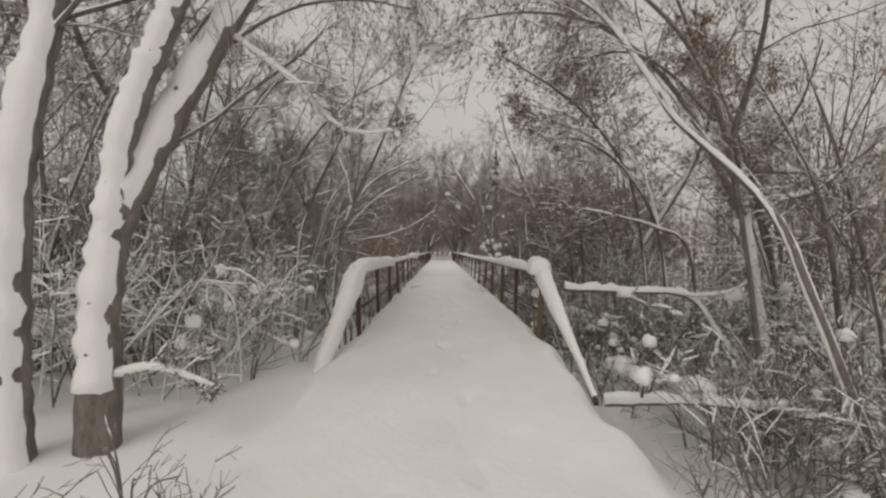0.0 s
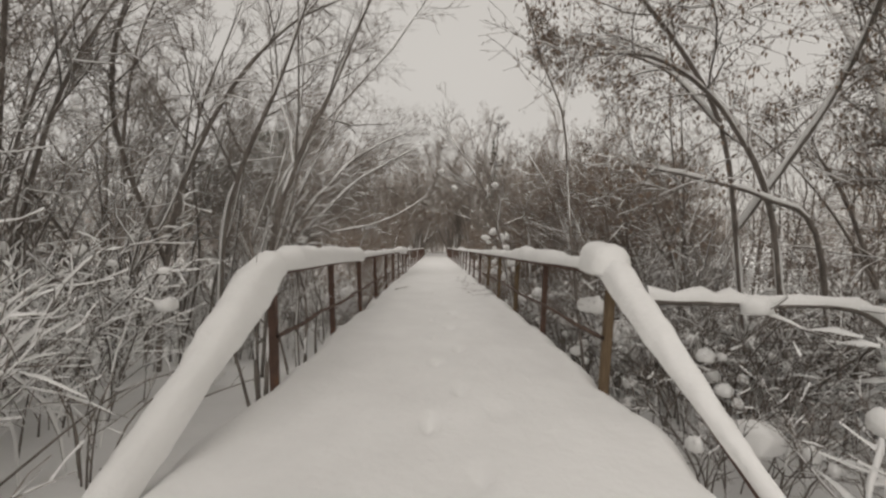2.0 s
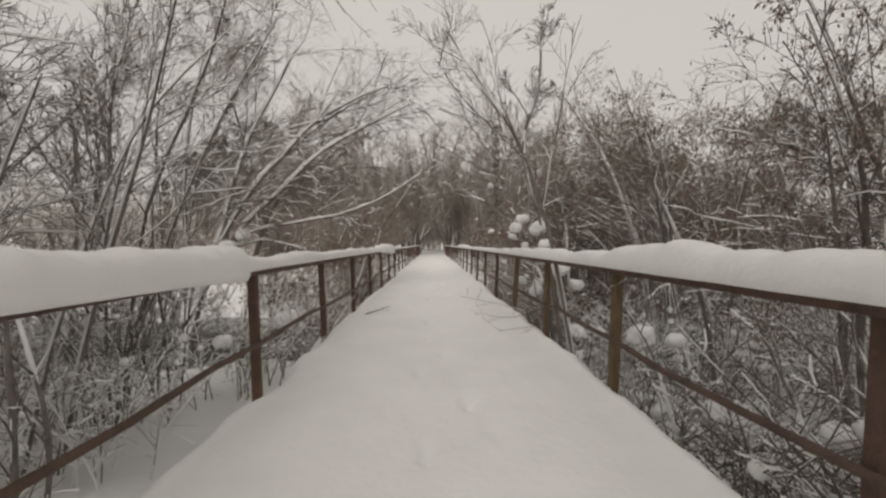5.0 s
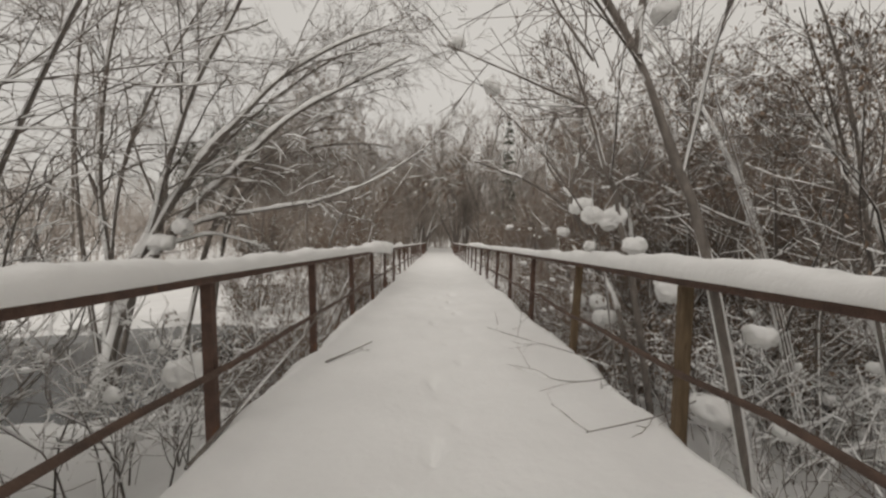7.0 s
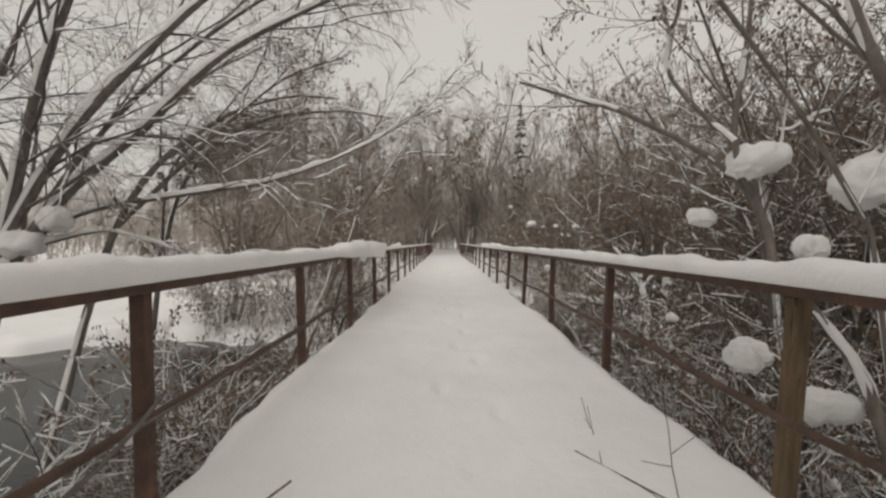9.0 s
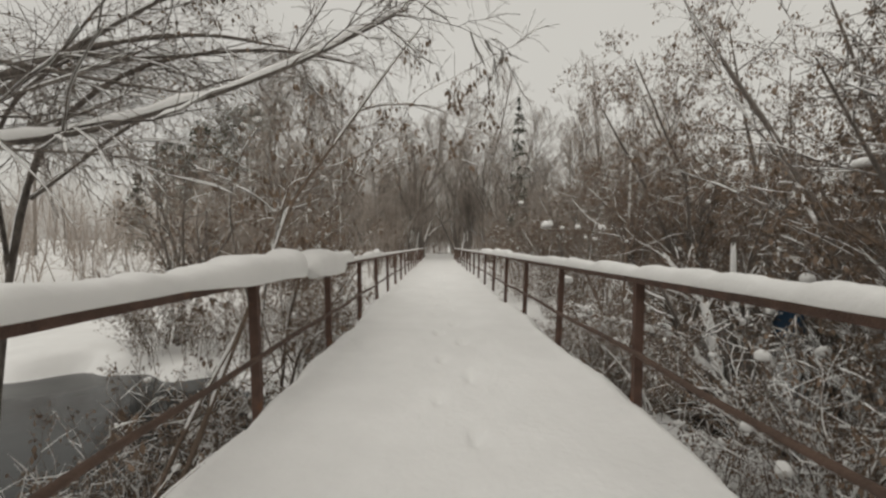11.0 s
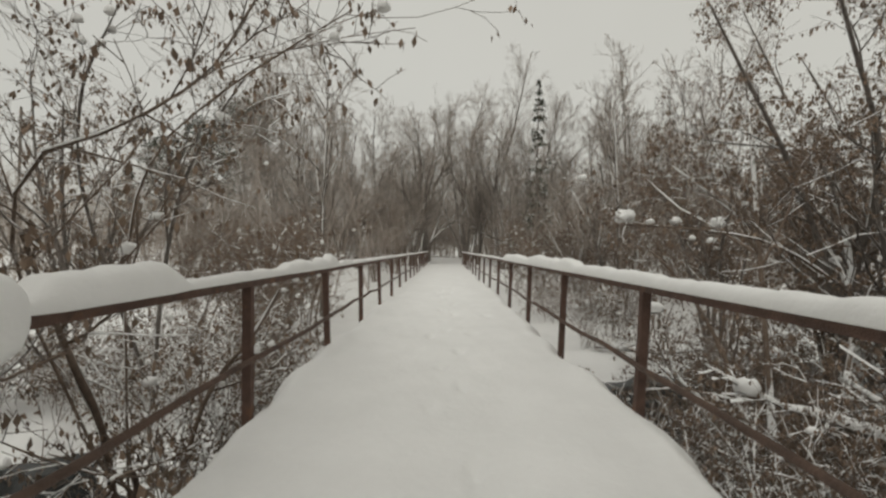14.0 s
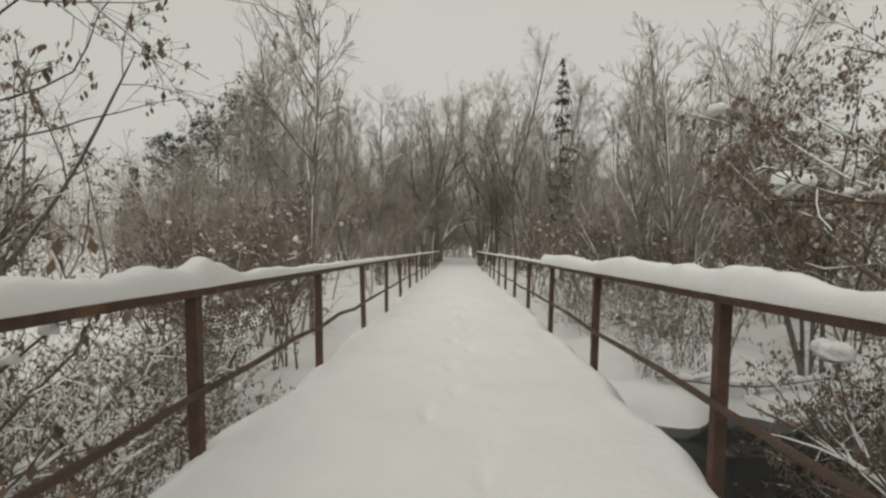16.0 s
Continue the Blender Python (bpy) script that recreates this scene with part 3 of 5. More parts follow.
def stand(pattern, spots, rng, low=0.8, high=1.2, turn=None):
    """Sets a pattern plant at the first spot and copies of it at the others."""
    for n, (x, y) in enumerate(spots):
        s = rng.uniform(low, high)
        rz = rng.uniform(0, 360) if turn is None else turn + rng.normal(0, 22)
        m = pose(x, y, float(ground_height(np.array(x), np.array(y))) - 0.02, rng.normal(0, 2.5), rng.normal(0, 2.5), rz) @ Matrix.Diagonal((s, s, s * rng.uniform(0.9, 1.1), 1))
        if n == 0:
            pattern.matrix_basis = m
        else:
            copy_thing(pattern, m)


def scatter(rng, count, x0, x1, y0, y1, room=2.4, gap=1.0):
    """Spots clear of path and river, not too close together."""
    out = []
    for _ in range(count * 40):
        x, y = rng.uniform(x0, x1), rng.uniform(y0, y1)
        if far_from_path(x, y, room) and all((x - a) ** 2 + (y - b) ** 2 > gap ** 2 for a, b in out):
            out.append((x, y))
        if len(out) == count:
            break
    return out


rng = np.random.default_rng(3)

# branch habits
SHRUB = [dict(per=8, lo=0.2, angle=36, length=0.42, up=0.09, wiggle=0.13, k=6, thin=0.6),
         dict(per=6, lo=0.15, angle=42, length=0.55, up=0.05, wiggle=0.15, k=4, thin=0.55),
         dict(per=4, lo=0.1, angle=42, length=0.65, up=0.03, wiggle=0.14, k=3, thin=0.6, least=0.0035)]
LEANER = [dict(per=9, lo=0.25, angle=42, length=0.38, up=0.06, wiggle=0.12, k=7, thin=0.5),
          dict(per=8, lo=0.12, angle=44, length=0.5, up=0.0, wiggle=0.13, k=5, thin=0.5),
          dict(per=6, lo=0.1, angle=42, length=0.6, up=-0.06, wiggle=0.12, k=3, thin=0.6, least=0.0035)]
BRUSH = [dict(per=6, lo=0.15, angle=45, length=0.5, up=0.02, wiggle=0.16, k=5, thin=0.65),
         dict(per=6, lo=0.15, angle=45, length=0.55, up=0.0, wiggle=0.16, k=3, thin=0.6, least=0.0035)]
TALL = [dict(per=24, lo=0.2, angle=40, spread=8, length=0.30, up=0.14, wiggle=0.06, k=5, thin=0.42, least=0.016),
        dict(per=6, lo=0.2, angle=36, length=0.5, up=0.08, wiggle=0.09, k=3, thin=0.5, least=0.013),
        dict(per=3, lo=0.1, angle=36, length=0.7, up=0.05, wiggle=0.09, k=2, thin=0.6, least=0.011)]
THICK = [dict(per=9, lo=0.1, angle=36, length=0.4, up=0.10, wiggle=0.1, k=4, thin=0.6, least=0.008),
         dict(per=6, lo=0.1, angle=38, length=0.5, up=0.06, wiggle=0.12, k=3, thin=0.55, least=0.007),
         dict(per=3, lo=0.1, angle=38, length=0.6, up=0.05, wiggle=0.12, k=2, thin=0.6, least=0.008)]

# --- thicket beside the approach and the near bank ---
SHRUB[2]["per"] = 3
for n in range(4):
    bush = plant("bare_bush", "bare grey-brown bush with snow along its stems", "bush", fan_stems(rng, 7, 4.0, 0.45, 0.028), rng, SHRUB, (BARK, TWIG),
                 snow=(0.026, 0.8), group="bare bushes on the banks", sides0=6, k0=9, blobs=(6, 0.05))
    spots = [(-4.0 - 0.9 * n, 6.5 - 0.3 * n)] + scatter(rng, 4, -12, -4.4, 7.0, 19, gap=1.6) + scatter(rng, 3, 4.2, 12, 8.5, 21, room=2.8, gap=1.6)
    stand(bush, spots, rng, 0.75, 1.15)

for n in range(4):
    brush = plant("low_brush", "low tangled brush bent under clumps of snow", "brush", fan_stems(rng, 12, 1.35, 0.7, 0.011, foot=0.5), rng, BRUSH, (BARK, TWIG),
                  snow=(0.024, 0.8), group="snow-bent low brush", sides0=5, k0=8, blobs=(12, 0.06))
    spots = [((-3.0, 6.0), (-3.6, 5.4), (-2.9, 7.0), (-4.2, 6.4))[n], ((-3.4, 7.7), (-4.8, 5.3), (-3.8, 8.6), (-5.4, 6.4))[n], ((-3.6, 17.2), (-8.0, 16.2), (-9.0, 17.6), (-7.4, 15.6))[n], ((-8.6, 17.0), (-3.3, 15.6), (-3.5, 13.0), (-9.4, 16.4))[n]] + scatter(rng, 2, -7.5, -3.4, 8.0, 19, gap=1.2) + scatter(rng, 6, 3.0, 7, 7.0, 24, room=2.9, gap=1.1)
    stand(brush, spots, rng, 0.8, 1.35)

for n in range(3):
    brush = plant("tangled_brush", "dark tangled twigs and broken sticks holding snow", "brush", fan_stems(rng, 16, 1.5, 0.9, 0.017, foot=0.7), rng, BRUSH, (BARK, TWIG),
                  snow=(0.028, 0.3), group="tangled brush below the path", sides0=5, k0=8, blobs=(7, 0.085))
    spots = scatter(rng, 6, 2.5, 8.5, 5.4, 10.5, room=2.3, gap=0.9) + scatter(rng, 2, 2.1, 2.5, 8.4, 13.5, room=2.0, gap=1.2)
    stand(brush, spots, rng, 0.75, 1.1)

for n in range(3):
    brush = plant("brown_brush", "low brown brush with withered leaves and specks of snow", "brush", fan_stems(rng, 12, 1.9, 0.6, 0.012, foot=0.5), rng, BRUSH, (BARK_BROWN, TWIG),
                  leaves=(2, 0.052, 1.2, 2), snow=(0.018, 0.55), group="brown brush under the railings", sides0=5, k0=8, blobs=(6, 0.055))
    spots = [p for p in scatter(rng, 8, 2.9, 6, 17.5, 28.5, room=2.8, gap=1.0) if not (p[0] > 3.4 and 21.5 < p[1] < 25.6)] + scatter(rng, 1, -5, -2.9, 27.5, 32, room=2.8, gap=1.0) + [(-3.0 - 0.5 * n, 22.2 + 0.3 * n), (-2.9 - 0.6 * n, 24.9 - 0.2 * n), (-2.9 - 0.4 * n, 19.4 + 0.5 * n), (-2.7 - 0.15 * n, 26.2 + 0.9 * n), (-5.4 - 1.5 * n, 29.0 + 0.2 * n), (-6.2 - 1.4 * n, 29.6 + 0.2 * n)] + scatter(rng, 2, 3.2, 7, 34.5, 40, room=2.8, gap=1.2)
    stand(brush, spots, rng, 0.8, 1.1)
    stand(brush, scatter(rng, 9, 2.6, 7.2, 19.5, 24.2, room=2.5, gap=0.7), rng, 0.45, 0.62)
    stand(brush, scatter(rng, 7, 2.5, 5.6, 24.6, 28.6, room=2.45, gap=0.75), rng, 0.7, 0.95)
    stand(brush, scatter(rng, 4, -8.0, -2.8, 18.6, 20.6, room=2.7, gap=0.8), rng, 0.35, 0.5)
    for k, spot in enumerate(((5.7, 30.3), (6.5, 31.0), (7.2, 30.4), (3.6, 27.2), (5.3, 29.5), (4.4, 28.6), (6.2, 28.4))):
        copy_thing(brush, pose(spot[0] + 0.5 * n, spot[1] + 0.3 * n, -2.55, 3, -4, 70 * k + 25 * n) @ Matrix.Diagonal((0.95, 0.95, 1.0 - 0.1 * n, 1)))

# --- brown-leaved bushes on both banks ---
LEAFY = [dict(per=7, lo=0.2, angle=38, length=0.42, up=0.07, wiggle=0.14, k=6, thin=0.6), dict(per=5, lo=0.15, angle=42, length=0.55, up=0.03, wiggle=0.15, k=4, thin=0.55),
         dict(per=4, lo=0.2, angle=45, length=0.65, up=-0.03, wiggle=0.15, k=3, thin=0.6)]
for n in range(4):
    bush = plant("leafy_bush", "brown bush still holding shrivelled leaves and snow", "bush", fan_stems(rng, 6, 3.6, 0.55, 0.032), rng, LEAFY, (BARK_BROWN, TWIG),
                 leaves=(2, 0.065, 0.9, 2), snow=(0.022, 0.5), group="brown-leaved bushes by the river", sides0=6, k0=9, blobs=(16, 0.06))
    spots = [p for p in scatter(rng, 6, 3.6, 11, 20, 28, room=3.2, gap=1.4) if not (p[0] < 7.4 and 21.5 < p[1] < 26)] + scatter(rng, 3, 4.0, 16, 35, 46, room=3, gap=1.8) + scatter(rng, 2, -9, -4.2, 29, 40, gap=1.7)
    stand(bush, spots, rng, 0.8, 1.2)

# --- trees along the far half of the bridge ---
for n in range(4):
    tree = plant("tall_tree", "tall bare tree with fine upright branches", "tree", fan_stems(rng, 1 + n % 3, 15, 0.08 + 0.05 * n, 0.12, bend=0.3), rng, TALL, (BARK, TWIG_HAZED),
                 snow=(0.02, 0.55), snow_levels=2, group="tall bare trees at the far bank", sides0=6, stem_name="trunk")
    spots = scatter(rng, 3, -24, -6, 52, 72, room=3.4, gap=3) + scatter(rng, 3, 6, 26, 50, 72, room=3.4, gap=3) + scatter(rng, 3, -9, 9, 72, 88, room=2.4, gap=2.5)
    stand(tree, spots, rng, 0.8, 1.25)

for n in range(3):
    bush = plant("thicket_bush", "dense bare brown thicket bush dusted with snow", "bush", fan_stems(rng, 8, 5.2, 0.4, 0.035), rng, THICK, (BARK_BROWN, TWIG_HAZED),
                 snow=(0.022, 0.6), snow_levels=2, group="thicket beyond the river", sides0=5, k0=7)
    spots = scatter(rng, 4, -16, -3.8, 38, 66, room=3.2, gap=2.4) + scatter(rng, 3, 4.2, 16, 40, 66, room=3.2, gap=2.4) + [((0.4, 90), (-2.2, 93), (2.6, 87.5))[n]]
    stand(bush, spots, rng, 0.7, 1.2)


# --- woods too dense to count ---
def woods(seed, spots, low, high, limbs, twigs, fine, mat, label, snowy=False):
    """Thin trees past counting, each a stem with rising branches and twigs, as one mass."""
    r = np.random.default_rng(seed)
    x, y = spots
    sa, sb = shore(x)
    clear = (y < sa - 1.5) | (y > sb + 1.0)
    x, y = x[clear], y[clear]
    n = len(x)
    h = r.uniform(low, high, n)
    foot = np.stack([x, y, ground_height(x, y) - 0.3], 1)
    top = foot + np.stack([r.normal(0, 0.13, n) * h, r.normal(0, 0.13, n) * h, h], 1)
    bow = r.normal(0, 0.045, (n, 3)) * h[:, None]
    P = np.stack([foot, 0.67 * foot + 0.33 * top + bow, 0.33 * foot + 0.67 * top + bow + r.normal(0, 0.15, (n, 3)), top], 1)
    R = np.stack([h * 0.006, h * 0.0045, h * 0.003, h * 0.001], 1) + fine * 0.7
    B, RB = shoots(r, P, R, limbs, 0.10, 1.0, 48, 15, 0.42, 0.10, 0.20, 4, 0.5, fine * 0.8)
    C, RC = shoots(r, B, RB, twigs, 0.1, 1.0, 46, 16, 0.62, 0.02, 0.20, 2, 0.6, fine * 0.55)
    v, f = join([tubes(P, R, 3), tubes(B, RB, 3), tubes(C, RC, 3)])
    if snowy:
        sv, sf = tents(B, RB, r, 0.022, 0.75)
        tagged(link_mesh("woods_snow", sv, sf, SNOW), "snow lying on the branches of the thicket", "snow", kind="stuff")
    ob = link_mesh("woods", v, f, mat)
    return tagged(ob, label, "woods", kind="stuff")


r = np.random.default_rng(21)
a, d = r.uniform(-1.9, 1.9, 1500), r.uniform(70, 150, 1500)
woods(1, (np.sin(a) * d, 25 + np.cos(a) * d), 7, 15, 7, 3, 0.022, TWIG_HAZED, "grey-brown bare woods in the distance")
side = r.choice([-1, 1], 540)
woods(2, (side * r.uniform(4.0, 34, 540), r.uniform(37, 84, 540)), 4, 8.5, 10, 9, 0.010, TWIG_HAZED, "dense brown undergrowth of thin bare saplings")
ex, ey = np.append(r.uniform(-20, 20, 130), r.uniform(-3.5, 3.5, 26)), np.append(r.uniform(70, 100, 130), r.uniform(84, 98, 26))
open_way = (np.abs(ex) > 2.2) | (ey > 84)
woods(3, (ex[open_way], ey[open_way]), 9, 14, 13, 7, 0.014, TWIG_HAZED, "bare trees closing the end of the path")
woods(4, (r.uniform(-26, -10, 130), r.uniform(2, 17, 130)), 5, 9, 8, 6, 0.008, TWIG, "bare thicket of thin trees behind the near bank", True)
woods(5, (r.uniform(10, 26, 130), r.uniform(4, 24, 130)), 5, 9, 8, 6, 0.008, TWIG, "bare thicket of thin trees behind the near bank", True)

# ================= single trees that the path passes =================
CANOPY = [dict(per=9, lo=0.3, angle=42, length=0.36, up=0.03, wiggle=0.12, k=7, thin=0.42), dict(per=9, lo=0.1, angle=44, length=0.5, up=-0.03, wiggle=0.13, k=5, thin=0.5),
          dict(per=8, lo=0.1, angle=40, length=0.65, up=-0.10, wiggle=0.12, k=3, thin=0.6, least=0.0035)]
SPRAY = [dict(per=9, lo=0.3, angle=34, length=0.36, up=0.05, wiggle=0.09, k=7, thin=0.42), dict(per=8, lo=0.1, angle=38, length=0.5, up=0.02, wiggle=0.11, k=5, thin=0.5),
         dict(per=7, lo=0.1, angle=38, length=0.65, up=0.0, wiggle=0.11, k=3, thin=0.6, least=0.0035)]

WEEP = [dict(per=12, lo=0.3, angle=36, length=0.36, up=0.0, wiggle=0.10, k=8, thin=0.38), dict(per=9, lo=0.1, angle=42, length=0.5, up=-0.07, wiggle=0.13, k=6, thin=0.45, least=0.0035),
        dict(per=8, lo=0.1, angle=40, length=0.6, up=-0.13, wiggle=0.14, k=4, thin=0.6, least=0.003)]
HANGING = [dict(per=12, lo=0.25, angle=50, length=1.5, absolute=True, up=-0.10, wiggle=0.12, k=8, thin=0.35), dict(per=8, lo=0.1, angle=45, length=0.95, absolute=True, up=-0.20, wiggle=0.13, k=6, thin=0.45, least=0.0035),
           dict(per=6, lo=0.1, angle=40, length=0.55, absolute=True, up=-0.22, wiggle=0.14, k=4, thin=0.6, least=0.003)]

plant("old_tree", "snow-plastered twin-trunk tree standing beside the path", "tree", [
    ([(-2.75, 4.3, -0.7), (-2.73, 4.3, 0.22), (-2.66, 4.3, 1.29), (-2.28, 4.4, 2.27), (-1.76, 4.5, 3.31), (-1.33, 4.7, 4.21), (-0.7, 5.2, 5.5), (0.1, 5.8, 6.3)], 0.155, 0.03),
    ([(-2.68, 4.3, 1.05), (-2.50, 4.22, 2.08), (-2.19, 4.2, 2.87), (-1.99, 4.2, 3.37), (-1.8, 4.3, 4.4), (-1.5, 4.7, 5.8)], 0.11, 0.03),
    ([(-1.90, 4.5, 3.04), (-1.38, 4.6, 2.67), (-0.98, 4.7, 2.30), (-0.46, 4.8, 2.33)], 0.026, 0.008),
    ([(-2.68, 4.3, 0.3), (-2.29, 4.3, 0.37), (-1.79, 4.2, 0.26)], 0.035, 0.012)], rng, [dict(CANOPY[0], thin=0.2), CANOPY[1], CANOPY[2]], (BARK, TWIG), snow=(0.02, 0.97), k0=84, sides0=12, stem_name="trunk", wind=(-0.22, -0.86, 0.46), side_snow=0.6, bare=0.18)
plant("old_tree", "thick tree trunk plastered white with snow", "tree", [
    ([(-3.16, 4.1, -0.7), (-3.21, 4.1, 0.65), (-3.16, 4.1, 1.85), (-3.02, 4.2, 2.99), (-2.86, 4.3, 3.69), (-2.6, 4.7, 5.2), (-2.0, 5.4, 6.4)], 0.14, 0.03)],
    rng, [dict(CANOPY[0], thin=0.2), CANOPY[1], CANOPY[2]], (BARK, TWIG), snow=(0.02, 0.97), k0=84, sides0=12, stem_name="trunk", wind=(-0.1, -0.86, 0.5), side_snow=0.6)
plant("leaning_tree", "slender snow-streaked tree leaning over the path", "tree", [
    ([(4.95, 5.5, -2.0), (4.58, 5.7, -0.74), (4.18, 5.9, 0.68), (3.81, 6.1, 1.81), (2.89, 6.4, 2.92), (2.55, 6.6, 3.66), (1.98, 6.9, 4.66), (0.9, 7.4, 5.6)], 0.065, 0.015)],
    rng, CANOPY, (BARK, TWIG), snow=(0.035, 0.78), k0=34, stem_name="trunk")
plant("leaning_tree", "grey tree with snow-loaded limbs above fallen wood", "tree", [
    ([(5.5, 7.9, -2.0), (5.95, 9.0, 0.27), (6.22, 10.0, 3.44), (6.11, 11.0, 5.86), (5.42, 11.0, 7.62)], 0.10, 0.03),
    ([(6.2, 9.9, 3.0), (6.78, 8.5, 2.67), (5.47, 7.3, 2.19), (4.70, 7.0, 1.99)], 0.05, 0.02)], rng, CANOPY, (BARK, TWIG), snow=(0.035, 0.78), k0=34, stem_name="trunk")
plant("seed_tree", "tree hung with dry brown seed clusters over the rail", "tree", [
    ([(4.6, 10.2, -1.8), (4.3, 10.1, 1.0), (3.9, 9.9, 2.8), (3.0, 9.6, 3.9), (2.0, 9.2, 4.5), (0.9, 8.6, 4.8)], 0.042, 0.012),
    ([(3.9, 9.9, 2.8), (3.3, 10.2, 3.7), (2.6, 10.8, 4.3), (1.9, 11.3, 4.7)], 0.04, 0.010),
    ([(4.3, 10.1, 1.4), (4.9, 9.4, 2.9), (4.8, 8.6, 4.0), (4.0, 7.6, 4.7)], 0.045, 0.010)], rng, [CANOPY[0], CANOPY[1], dict(CANOPY[2], up=-0.22, length=0.9)], (BARK, TWIG), leaves=(3, 0.05, 1.4, 1), snow=(0.03, 0.8), k0=16, stem_name="trunk")
plant("leaning_tree", "bare tree whose stems rise behind the snowy rail", "tree", [
    ([(-2.65, 10.3, -1.6), (-2.42, 10.3, 1.2), (-1.92, 10.3, 2.7), (-1.65, 10.4, 3.3), (-1.1, 10.6, 4.8), (-0.6, 10.9, 6.2)], 0.05, 0.012),
    ([(-3.7, 11.2, -1.6), (-3.6, 11.2, 1.2), (-3.3, 11.2, 2.4), (-2.7, 11.2, 3.8), (-2.2, 11.3, 5.4), (-1.9, 11.6, 6.6)], 0.055, 0.014)], rng, SPRAY, (BARK, TWIG), snow=(0.022, 0.5), k0=30, stem_name="trunk")
for spot, turn, size in (((-5.6, 9.6), -20, 1.1), ((-4.2, 13.2), 10, 1.0), ((-7.5, 12.5), 0, 1.15), ((-7.0, 7.0), 10, 1.2), ((-6.2, 16.0), 0, 1.0), ((-8.5, 10.0), 0, 1.35), ((-5.0, 15.0), 5, 1.15), ((-9.0, 15.0), -10, 1.3), ((-3.9, 11.9), 10, 0.85), ((-5.3, 12.6), -10, 1.0), ((-4.9, 6.2), 20, 0.9), ((-6.3, 5.2), 30, 1.0)):
    tree = plant("leaning_tree", "slender bare tree leaning towards the path", "tree", fan_stems(rng, 3, 6.6, 0.42, 0.038, toward=radians(turn)), rng, SPRAY, (BARK, TWIG),
                 snow=(0.026, 0.85), side_snow=0.45, group="leaning trees beside the path", k0=12, stem_name="trunk", sides0=6)
    stand(tree, [spot], rng, size, size, turn=0)
for spot, turn, size in (((5.6, 13.0), 180, 1.0), ((7.2, 9.8), 190, 1.2), ((5.0, 17.6), 170, 0.8), ((8.0, 15.5), 180, 1.0), ((6.5, 7.0), 160, 1.0), ((4.4, 15.2), 180, 0.95), ((4.6, 20.2), 190, 0.9), ((7.0, 19.0), 180, 1.1), ((9.0, 12.0), 180, 1.3), ((3.8, 12.2), 170, 0.9), ((3.7, 18.6), 170, 0.85), ((4.5, 16.6), 180, 0.95), ((6.0, 21.5), 180, 1.0)):
    tree = plant("seed_tree", "slender tree with scattered dry seed clusters", "tree", fan_stems(rng, 3, 6.0, 0.40, 0.05, toward=radians(turn)), rng, CANOPY, (BARK, TWIG),
                 leaves=(1, 0.05, 1.2, 1), snow=(0.024, 0.6), group="seed-hung trees beside the path", k0=12, stem_name="trunk", sides0=6)
    stand(tree, [spot], rng, size, size, turn=0)

plant("willow", "spreading willow with long snow-lined limbs by the water", "tree", [
    ([(-6.4, 19.2, -1.9), (-6.0, 19.5, -0.2), (-5.52, 19.6, 0.78), (-4.96, 19.7, 1.63), (-4.10, 19.9, 2.55), (-3.11, 20.0, 3.55), (-2.04, 20.2, 4.27), (-0.67, 20.5, 5.08)], 0.10, 0.014),
    ([(-6.3, 19.2, -1.9), (-6.0, 19.5, 0.0), (-5.58, 19.6, 1.13), (-4.81, 19.7, 2.49), (-3.94, 19.8, 3.53), (-3.25, 20.0, 4.37), (-2.12, 20.0, 5.04), (-1.2, 20.2, 5.5)], 0.09, 0.014),
    ([(-6.3, 19.3, -1.9), (-6.0, 19.5, 0.2), (-5.58, 19.6, 1.27), (-5.11, 19.5, 2.78), (-4.68, 19.5, 4.0), (-4.12, 19.5, 5.02), (-3.5, 19.5, 6.2)], 0.09, 0.014),
    ([(-6.4, 19.4, -1.9), (-6.2, 19.4, 0.2), (-6.3, 19.3, 2.0), (-6.1, 19.2, 4.0), (-5.7, 19.2, 6.0)], 0.08, 0.014),
    ([(-5.6, 19.6, 0.9), (-4.77, 19.8, 1.46), (-3.65, 20.0, 1.71), (-2.56, 20.3, 1.95), (-1.34, 20.6, 2.50), (-0.35, 21.0, 3.22)], 0.045, 0.010),
    ([(-5.6, 19.6, 0.9), (-4.62, 19.8, 1.21), (-3.82, 19.6, 1.10), (-3.26, 19.5, 0.93)], 0.03, 0.008)], rng, WEEP, (BARK, TWIG), snow=(0.04, 0.72), k0=34, stem_name="trunk", wind=(-0.34, -0.35, 0.87), side_snow=0.3)

